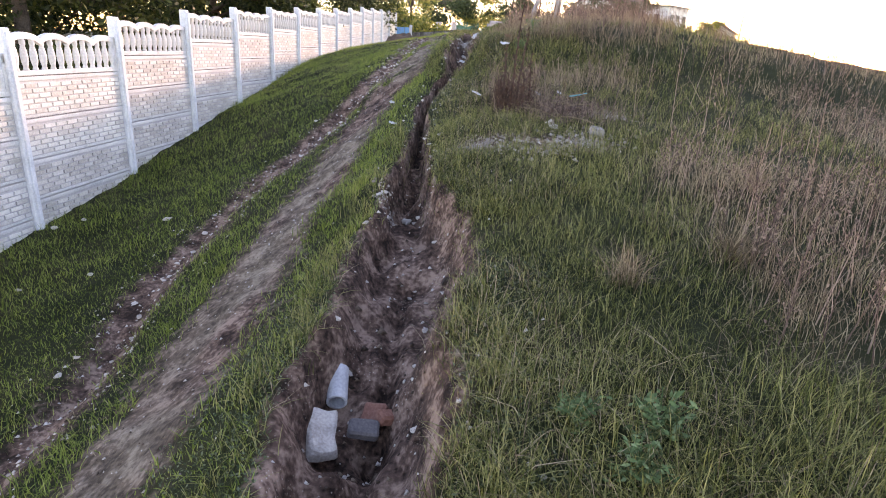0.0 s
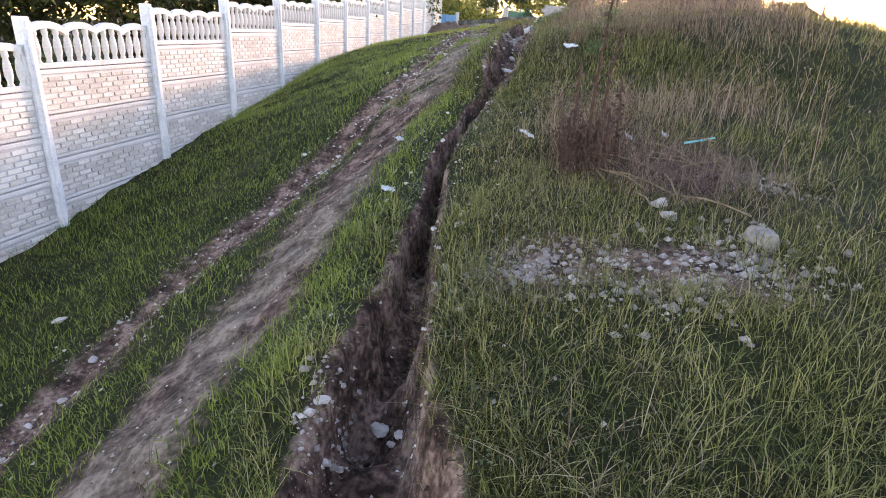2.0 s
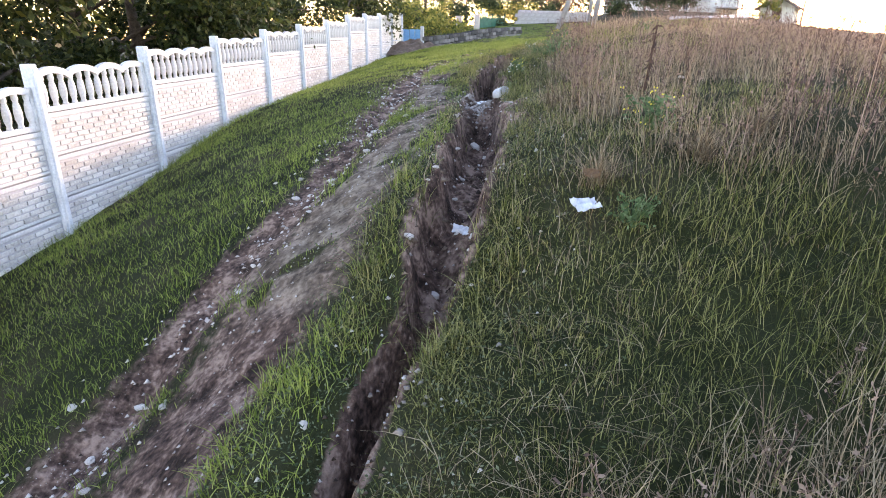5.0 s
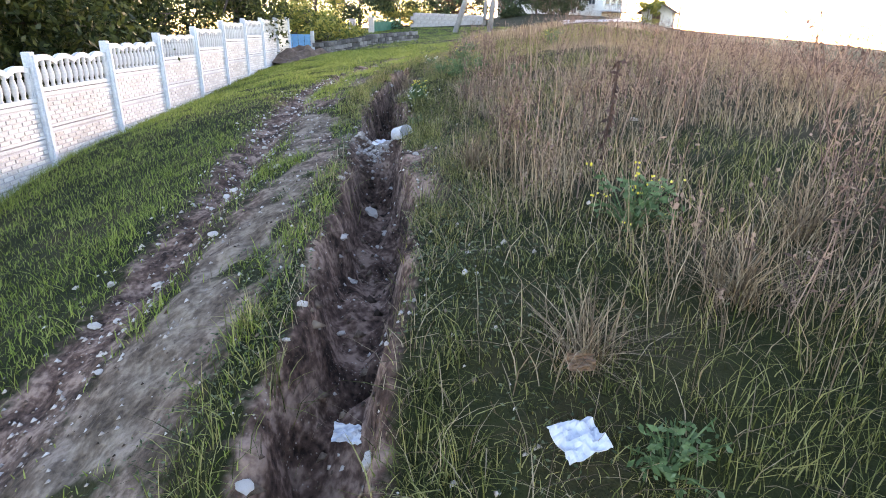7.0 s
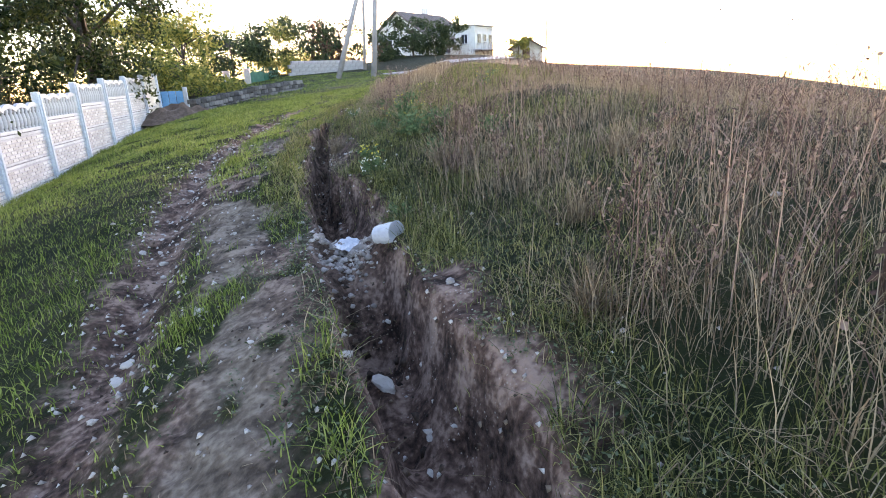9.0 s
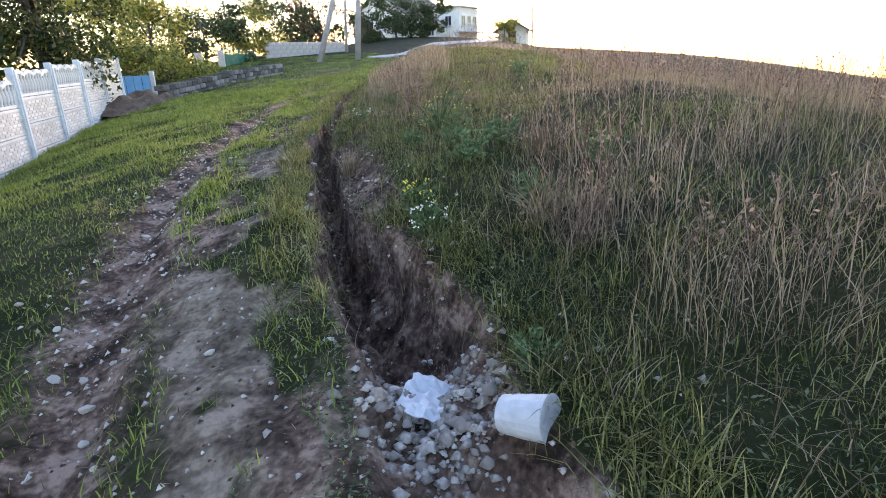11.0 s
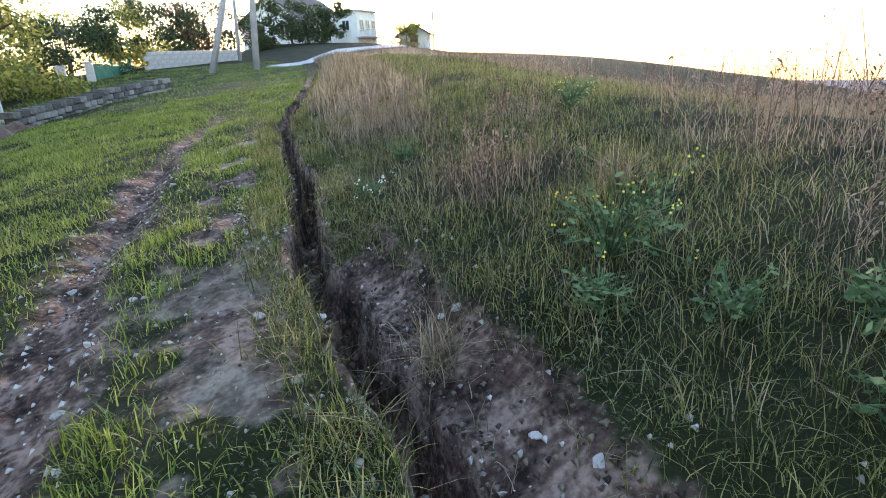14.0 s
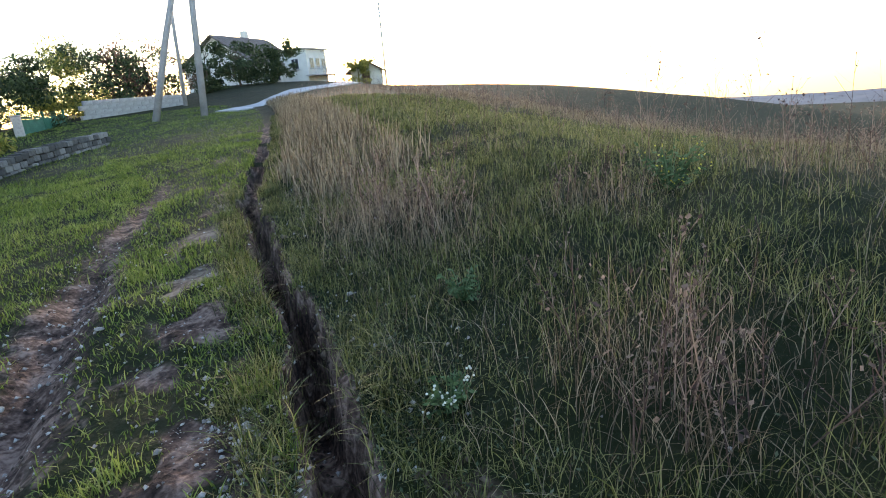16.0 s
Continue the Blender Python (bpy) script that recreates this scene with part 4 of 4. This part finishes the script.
for k, (px, py) in enumerate(((-2.75, 53.2), (-3.95, 51.6), (-5.2, 50.0), (-6.5, 48.4))):
    pr = empty("stone_pier", Matrix.Translation((px, py, gz(px, py))), "square pale stone pier beside the garden fence", "pier", "piers of the garden fence")
    part("shaft", boxed((0.42, 0.42, 1.15), (0, 0, 0.4), 0.03), M_STONE, pr)
    part("cap", boxed((0.5, 0.5, 0.08), (0, 0, 1.01), 0.02), M_GREY, pr)
walling("retaining_wall", (-3.4, 33.2), (0.6, 40.2), 3.6, 4.05, 0.18, M_FIELD, "low rough retaining wall of fieldstones", 9, 0.3, 0.4, True)
bm = bmesh.new()
bmesh.ops.create_grid(bm, x_segments=24, y_segments=16, size=0.5)
for v in bm.verts:
    e = max(0, 1 - (v.co.x * 2) ** 2) * max(0, 1 - (v.co.y * 2) ** 2)
    v.co.z = 0.62 * e * (0.7 + 0.6 * noise.noise(v.co * 7)) - 0.06 + 0.05 * noise.noise(v.co * 23)
heap = new("soil_mound", put_mesh("soil_mound", bm, M_SOILHEAP))
heap.matrix_world = pose(-3.75, 31.9, gz(-3.75, 31.9) - 0.05, 0, 0, 66) @ Matrix.Diagonal((4.6, 1.9, 1, 1))
tagged(heap, "dark heap of earth and dead leaves by the fence", "soil mound")
bl = empty("blue_shed_front", pose(-4.9, 36.0, gz(-4.9, 36.0)), "small sky-blue painted gate with white posts", "gate")
for k in range(5):
    part("board", boxed((0.26, 0.04, 0.95), (-0.55 + 0.28 * k, 0, 0.35), 0.008), M_BLUE, bl)
for k in (-0.8, 0.8):
    part("post", boxed((0.16, 0.16, 1.15), (k, 0, 0.4), 0.015), M_CONC, bl)

# concrete road by the pole
rx = np.linspace(0, 1, 24)
bm = bmesh.new()
strip = []
for k in rx:
    cx, cy = 7.0 + 14 * k, 50.6 + 9.0 * k + 6 * k * k
    row = []
    for s in (-1.2, 1.2):
        px, py = cx - 0.4 * s, cy + 0.9 * s
        row.append(bm.verts.new((px, py, gz(px, py) + 0.06)))
    strip.append(row)
for a, b in zip(strip, strip[1:]):
    bm.faces.new((a[0], a[1], b[1], b[0]))
got = bmesh.ops.extrude_face_region(bm, geom=bm.faces[:])
for v in [q for q in got["geom"] if isinstance(q, bmesh.types.BMVert)]:
    v.co.z -= 0.25
tagged(new("road", put_mesh("road", bm, M_ROAD)), "pale worn concrete road climbing to the house", "road", kind="structure")


# ---- house and shed ----
def window(parent, at, turn, w=1.1, h=1.3):
    f = part("window", boxed((w, 0.1, h), (0, 0, 0), 0.01), M_CONC, parent, "white framed window")
    f.matrix_local = Matrix.Translation(at) @ turn
    for s in (-1, 1):
        part("pane", boxed((w / 2 - 0.09, 0.04, h - 0.14), (s * w / 4, -0.04, 0), 0.0), M_GLASS, f)
    part("sill", boxed((w + 0.15, 0.22, 0.06), (0, -0.06, -h / 2 - 0.03), 0.01), M_GREY, f)


def house(x, y, z, yaw, long, wide, eave, ridge, label):
    t = empty("house", pose(x, y, z, 0, 0, yaw), label, "house")
    bm = bmesh.new()
    prof = ((-wide / 2, -2.0), (wide / 2, -2.0), (wide / 2, eave), (0, ridge), (-wide / 2, eave))
    a = [bm.verts.new((0, v, w)) for v, w in prof]
    b = [bm.verts.new((long, v, w)) for v, w in prof]
    bm.faces.new(a)
    bm.faces.new(b[::-1])
    for k in range(5):
        bm.faces.new((a[k], a[(k + 1) % 5], b[(k + 1) % 5], b[k]))
    part("wall", bm, M_PLASTER, t)
    slope = math.atan2(ridge - eave, wide / 2)
    run = math.hypot(ridge - eave, wide / 2) + 0.7
    for s in (-1, 1):
        turn = Matrix.Rotation(-s * slope, 4, "X")
        c = Vector((long / 2, s * (run / 2) * math.cos(slope), ridge + 0.1 - (run / 2) * math.sin(slope)))
        rf = part("roof", boxed((long + 1.2, run, 0.14), c, 0.02, turn), M_ROOF, t, "grey corrugated roof slope")
        for k in range(int(long * 1.6)):
            part("roof_rib", boxed((0.07, run, 0.05), c + turn.to_3x3() @ Vector((-long / 2 - 0.4 + k * 0.66, 0, 0.09)), 0, turn), M_ROOF, rf)
    return t


hs = house(13.9, 85.0, 5.4, 43, 10.0, 8.6, 4.0, 7.0, "two-storey pale plastered house with a grey gable roof")
part("chimney", boxed((0.7, 0.7, 1.5), (6.5, 0.3, 7.2), 0.03), M_PLASTER, hs)
for k in range(3):
    window(hs, (2.0 + 2.6 * k, -4.33, 2.6), Matrix())
for k in (-1.6, 1.6):
    window(hs, (-0.03, k, 3.2), Matrix.Rotation(-math.pi / 2, 4, "Z"))
part("extension", boxed((5.0, 5.0, 7.0), (8.3, -5.2, 1.6), 0.03), M_PLASTER, hs, "white flat-roofed extension")
part("extension_roof", boxed((5.5, 5.5, 0.18), (8.3, -5.2, 5.2), 0.03), M_GREY, hs)
for k in range(3):
    window(hs, (6.8 + 1.5 * k, -7.73, 3.6), Matrix(), 0.9, 1.2)
for k in range(2):
    window(hs, (5.77, -6.2 + 2.0 * k, 3.6), Matrix.Rotation(-math.pi / 2, 4, "Z"), 0.9, 1.2)
part("balcony_slab", boxed((5.6, 1.3, 0.16), (8.1, -8.3, 2.2), 0.02), M_GREY, hs)
for k in range(12):
    part("baluster", boxed((0.06, 0.06, 0.85), (5.5 + 0.47 * k, -8.85, 2.7), 0.005), M_CONC, hs)
part("balcony_rail", boxed((5.6, 0.08, 0.07), (8.1, -8.85, 3.15), 0.01), M_CONC, hs)
sh = house(28.6, 79.0, gz(28.6, 79.0) - 0.1, 60, 3.4, 3.4, 1.6, 2.6, "small pale shed with a pitched roof")
part("door", boxed((0.06, 0.9, 1.5), (-0.02, 0, 0.75), 0.01), M_BROWN, sh)

# far ridge beyond the valley
bm = bmesh.new()
far = []
for k in range(60):
    a = radians(-30 + 150 * k / 59)
    hgt = -98 + 22 * float(lattice(np.array(k * 0.35), np.array(0.5), 4))
    far.append([bm.verts.new((1500 * math.sin(a) * s, 1500 * math.cos(a) * s, q)) for s, q in ((0.8, -130), (1.0, hgt), (1.15, -140))])
for a, b in zip(far, far[1:]):
    bm.faces.new((a[0], b[0], b[1], a[1]))
    bm.faces.new((a[1], b[1], b[2], a[2]))
tagged(new("backdrop", put_mesh("backdrop", bm, M_FAR, True)), "hazy far hills across the valley", "hills", kind="structure")


# ---- herbs and stalks ----
def herb(x, y, size, label, flower=None, seed=0, n=26):
    r = random.Random(seed)
    t = empty("herb", Matrix.Translation((x, y, gz(x, y) - 0.01)), label, "plant")
    bm, stems, fl = bmesh.new(), bmesh.new(), bmesh.new()
    for k in range(n):
        a, up = r.uniform(0, math.tau), r.uniform(0.15, 1.0) * size
        out = size * r.uniform(0.15, 0.75)
        p = Vector((math.cos(a) * out, math.sin(a) * out, up))
        tube(stems, [(0, 0, 0), p * 0.55 + Vector((0, 0, 0.12 * size)), p], [0.004, 0.003, 0.002], 4)
        for j in range(5):
            c = p * r.uniform(0.55, 1.0) + Vector((r.uniform(-1, 1), r.uniform(-1, 1), r.uniform(-0.3, 0.6))) * 0.12 * size
            u = Vector((r.uniform(-1, 1), r.uniform(-1, 1), r.uniform(-0.4, 0.6))).normalized() * min(size, 0.25) * r.uniform(0.05, 0.11)
            s = u.orthogonal().normalized() * u.length * 0.45
            q = [bm.verts.new(v) for v in (c - u, c + s, c + u * 1.2, c - s)]
            bm.faces.new(q)
        if flower:
            for j in range(3 if k % 3 == 0 else 0):
                c = p + Vector((r.uniform(-1, 1), r.uniform(-1, 1), r.uniform(0, 1))) * 0.1 * size
                bmesh.ops.create_icosphere(fl, subdivisions=1, radius=0.0055, matrix=Matrix.Translation(c))
    tagged(part("stalk", stems, M_HERB, t), kind="stuff")
    tagged(part("foliage", bm, M_HERB, t), kind="stuff")
    if flower:
        tagged(part("blossom", fl, flower, t, "small pale flower heads" if flower is M_PALE_FLOWER else "small yellow flower heads"), kind="stuff")
    else:
        fl.free()
    return t


for k, (hx, hy, s, lab, f) in enumerate(((1.79, 1.45, 0.26, "broad-leaved grey-green herb in the grass", None), (1.68, 1.23, 0.24, "broad-leaved green herb in the grass", None), (1.53, 1.5, 0.2, "dark green low herb in the grass", None), (1.46, 9.2, 0.24, "grey-green lobed herb beside litter", None), (1.71, 10.3, 0.36, "yellow-flowered stalk in dry grass", M_YELLOW), (0.78, 13.4, 0.2, "grey-green herb beside the gravel heap", None), (0.8, 15.1, 0.26, "yellow-flowered weed on the bank", M_YELLOW), (0.78, 14.78, 0.24, "pale-flowered herb at the gully", M_PALE_FLOWER), (1.3, 15.5, 0.36, "dark bushy herb on the bank", None), (1.63, 15.75, 0.36, "dark green herb on the slope", None), (1.42, 16.7, 0.6, "tall yellow-green herb with thin leaves", M_YELLOW), (1.12, 16.43, 0.26, "grey-green broad-leaved herb in tall grass", None), (1.37, 16.08, 0.26, "broad-leaved herb in tall grass", None), (1.02, 18.5, 0.22, "low green herb near the gully", M_PALE_FLOWER), (1.95, 14.9, 0.3, "dark leafy herb among dry weeds", None), (1.55, 19.2, 0.24, "grey-green herb among dry weeds", None), (3.3, 19.3, 0.5, "yellow-flowered weed among dry stems", M_YELLOW), (1.35, 14.6, 0.3, "dark green leafy herb on the bank", None))):
    herb(hx, hy, s * 0.72, lab, f, 100 + k, 40)


def dead_stalk(x, y, high, seed):
    r = random.Random(seed)
    t = empty("dead_weed", Matrix.Translation((x, y, gz(x, y) - 0.02)), "tall dead brown weed stalk with shrivelled leaves", "dead weed", "dead stalks")
    bm, lf = bmesh.new(), bmesh.new()
    lx = r.uniform(-0.06, 0.1)
    pts = [Vector((lx * (k / 6) ** 1.5 * high + r.uniform(-0.01, 0.01), r.uniform(-0.02, 0.02), high * k / 6)) for k in range(7)]
    tube(bm, pts, [0.014 - 0.0015 * k for k in range(7)], 6)
    for k in range(60):
        p = pts[r.randrange(1, 7)] + Vector((0, 0, r.uniform(-0.1, 0.05)))
        u = Vector((r.uniform(-1, 1), r.uniform(-1, 1), r.uniform(-1.2, 0.2))).normalized() * r.uniform(0.025, 0.07)
        s = u.orthogonal().normalized() * 0.012
        w = [lf.verts.new(v) for v in (p, p + u * 0.5 + s, p + u, p + u * 0.5 - s)]
        lf.faces.new(w)
    part("stem", bm, M_BROWN, t)
    part("withered_leaves", lf, M_BROWN, t)


for k, (sx, sy, hgt) in enumerate(((1.33, 6.72, 1.2), (1.22, 6.75, 0.75), (1.39, 6.78, 0.9), (1.55, 6.8, 0.6), (1.3, 6.6, 0.4), (1.46, 6.66, 0.45), (1.2, 6.62, 0.4), (1.82, 11.1, 0.6))):
    dead_stalk(sx, sy, hgt, 300 + k)
x, y = rs.normal(1.3, 0.12, 26), rs.normal(6.68, 0.14, 26)
tx, ty, _ = tufts(x, y, 5, 0.05)
twig_field("dead_weed_thicket", tx, ty, rs.uniform(0.15, 0.5, len(tx)), 6, M_BROWN, "thicket of dead brown weed stems")
x, y = rs.normal(1.9, 0.35, 2200), rs.normal(6.6, 0.3, 2200)
blade_field("dead_stem_litter", x, y, rs.uniform(0.1, 0.35, 2200), 0.004, 1.6, M_RUST, "flattened dead stems covering the rubbish heap", "weeds")


# ---- litter in and beside the gully ----
def solid(name, bm, mat, m, label, category):
    ob = new(name, put_mesh(name, bm, mat))
    ob.matrix_world = m
    return tagged(ob, label, category)


def rough_block(size, seed, rag=0.12):
    bm = boxed(size, (0, 0, 0), 0.012)
    bmesh.ops.subdivide_edges(bm, edges=bm.edges[:], cuts=2, use_grid_fill=True)
    for v in bm.verts:
        v.co += v.co.normalized() * rag * min(size) * noise.noise(v.co * 9 + Vector((seed, 0, 0)))
    return bm


bm = bmesh.new()
outer, inner = [], []
for zz in (0.0, 0.22):
    for r0, ring in ((0.055, outer), (0.043, inner)):
        ring.append([bm.verts.new((r0 * math.cos(a * math.tau / 20), r0 * math.sin(a * math.tau / 20), zz)) for a in range(20)])
for k in range(20):
    j = (k + 1) % 20
    bm.faces.new((outer[0][k], outer[0][j], outer[1][j], outer[1][k]))
    bm.faces.new((inner[0][j], inner[0][k], inner[1][k], inner[1][j]))
    for e in (0, 1):
        bm.faces.new((outer[e][k], inner[e][k], inner[e][j], outer[e][j]))
solid("pipe_piece", bm, M_PIPE, pose(0.43, 2.18, 1.75, -72, 8, 14), "short broken piece of grey cement pipe in the gully", "pipe")
solid("concrete_chunk", rough_block((0.15, 0.25, 0.08), 1, 0.6), M_STONE, pose(0.42, 1.95, 1.72, 14, 12, 22), "pale rough concrete chunk leaning in the gully", "concrete")
solid("brick", rough_block((0.16, 0.09, 0.07), 2), M_DARKBRICK, pose(0.6, 2.05, 1.70, 25, 8, 10), "dark grey broken brick in the gully", "brick")
solid("brick", rough_block((0.13, 0.11, 0.06), 3), M_REDBRICK, pose(0.63, 2.2, 1.69, 30, -12, -15), "red broken brick in the gully", "brick")
solid("brick", rough_block((0.15, 0.08, 0.06), 4), M_REDBRICK, pose(0.72, 2.16, 1.71, 10, 20, 40), "red brick fragment against the gully wall", "brick")


def sheet(name, w, d, mat, m, label, category, seed):
    bm = bmesh.new()
    bmesh.ops.create_grid(bm, x_segments=12, y_segments=12, size=0.5)
    for v in bm.verts:
        q = Vector((v.co.x * 4, v.co.y * 4, seed))
        v.co = Vector((v.co.x * w * (1 + 0.15 * noise.noise(q)), v.co.y * d * (1 + 0.15 * noise.noise(q + Vector((9, 0, 0)))), 0.02 * noise.noise(q * 1.3) + 0.012 * noise.noise(q * 4)))
    got = bmesh.ops.extrude_face_region(bm, geom=bm.faces[:])
    for v in [q for q in got["geom"] if isinstance(q, bmesh.types.BMVert)]:
        v.co.z += 0.004
    return solid(name, bm, mat, m, label, category)


sheet("paper_sheet", 0.13, 0.115, M_PAPER, pose(1.23, 9.24, gz(1.23, 9.24) + 0.1, 12, -4, 20), "crumpled white paper lying on the grass", "paper", 1)
sheet("plastic_bag", 0.26, 0.22, M_PAPER, pose(0.47, 13.58, gz(0.47, 13.58) + 0.06, 12, 3, 60), "white plastic bag on the gravel heap", "plastic bag", 2)
sheet("plastic_bag", 0.12, 0.07, M_PAPER, pose(0.57, 9.68, gz(0.57, 9.68) + 0.05, 20, 10, 0), "dirty white plastic scrap in the gully", "plastic bag", 3)
sheet("plastic_bag", 0.06, 0.15, M_PAPER, pose(0.9, 7.2, gz(0.9, 7.2) + 0.05, 10, 20, 40), "crumpled pale plastic scrap in the turf", "plastic bag", 4)
sheet("plastic_bag", 0.07, 0.06, M_PAPER, pose(-0.3, 7.88, gz(-0.3, 7.88) + 0.04, 10, 5, 40), "small white litter scrap on the track", "litter", 5)
bm = bmesh.new()
tube(bm, [(0, 0, 0), (0, 0, 0.08), (0, 0, 0.15), (0, 0, 0.155), (0, 0, 0.155), (0, 0, 0.02)], [0.058, 0.066, 0.072, 0.076, 0.068, 0.054], 18)
solid("bucket", bm, M_PAPER, pose(0.6, 13.2, gz(0.55, 13.2) + 0.075, 78, 0, 40), "white plastic pot lying on its side", "pot")
stone(0.45, 12.2, 0.075, "pale concrete lump wedged in the gully")
solid("concrete_chunk", rough_block((0.13, 0.1, 0.09), 7, 0.6), M_FIELD, pose(2.2, 5.6, gz(2.2, 5.6) + 0.06, 5, 8, 15), "grey concrete block beside the rubble", "concrete")
for k in range(14):
    r = random.Random(500 + k)
    px, py = r.gauss(1.8, 0.3), r.gauss(6.6, 0.3)
    bm = tube(bmesh.new(), [(-0.2, 0, 0), (-0.05, r.uniform(-0.03, 0.03), 0.02), (0.08, r.uniform(-0.02, 0.02), 0.015), (0.2, r.uniform(-0.04, 0.04), 0)], [0.006, 0.005, 0.005, 0.003], 5)
    solid("dry_stick", bm, M_STRAW, pose(px, py, gz(px, py) + 0.09, 0, r.uniform(-15, 15), r.uniform(0, 180)), "pale dry stick lying on weeds", "stick")
solid("plastic_strip", tube(bmesh.new(), [(-0.1, 0, 0), (0, 0.02, 0.02), (0.11, 0.03, 0.05)], [0.009, 0.009, 0.007], 6), M_TEAL, pose(2.15, 7.0, gz(2.15, 7.0) + 0.1), "teal plastic strip among dry stems", "litter")
sheet("plastic_bag", 0.06, 0.09, M_PAPER, pose(1.67, 7.15, gz(1.67, 7.15) + 0.08, 10, 30, 10), "white plastic scrap among dead stems", "litter", 6)
sheet("plastic_bag", 0.06, 0.05, M_PAPER, pose(1.94, 7.18, gz(1.94, 7.18) + 0.07, 15, 10, 70), "small white scrap beside dead stems", "litter", 7)
sheet("plastic_bag", 0.1, 0.08, M_PAPER, pose(-0.04, 6.49, gz(-0.04, 6.49) + 0.04, 5, 12, 15), "dirty pale plastic scrap beside the gully", "litter", 8)
sheet("dead_leaf", 0.09, 0.05, M_REDLEAF, pose(1.27, 9.42, gz(1.27, 9.42) + 0.14, 50, 10, 15), "curled brown dead leaf caught in dry grass", "leaf", 9)
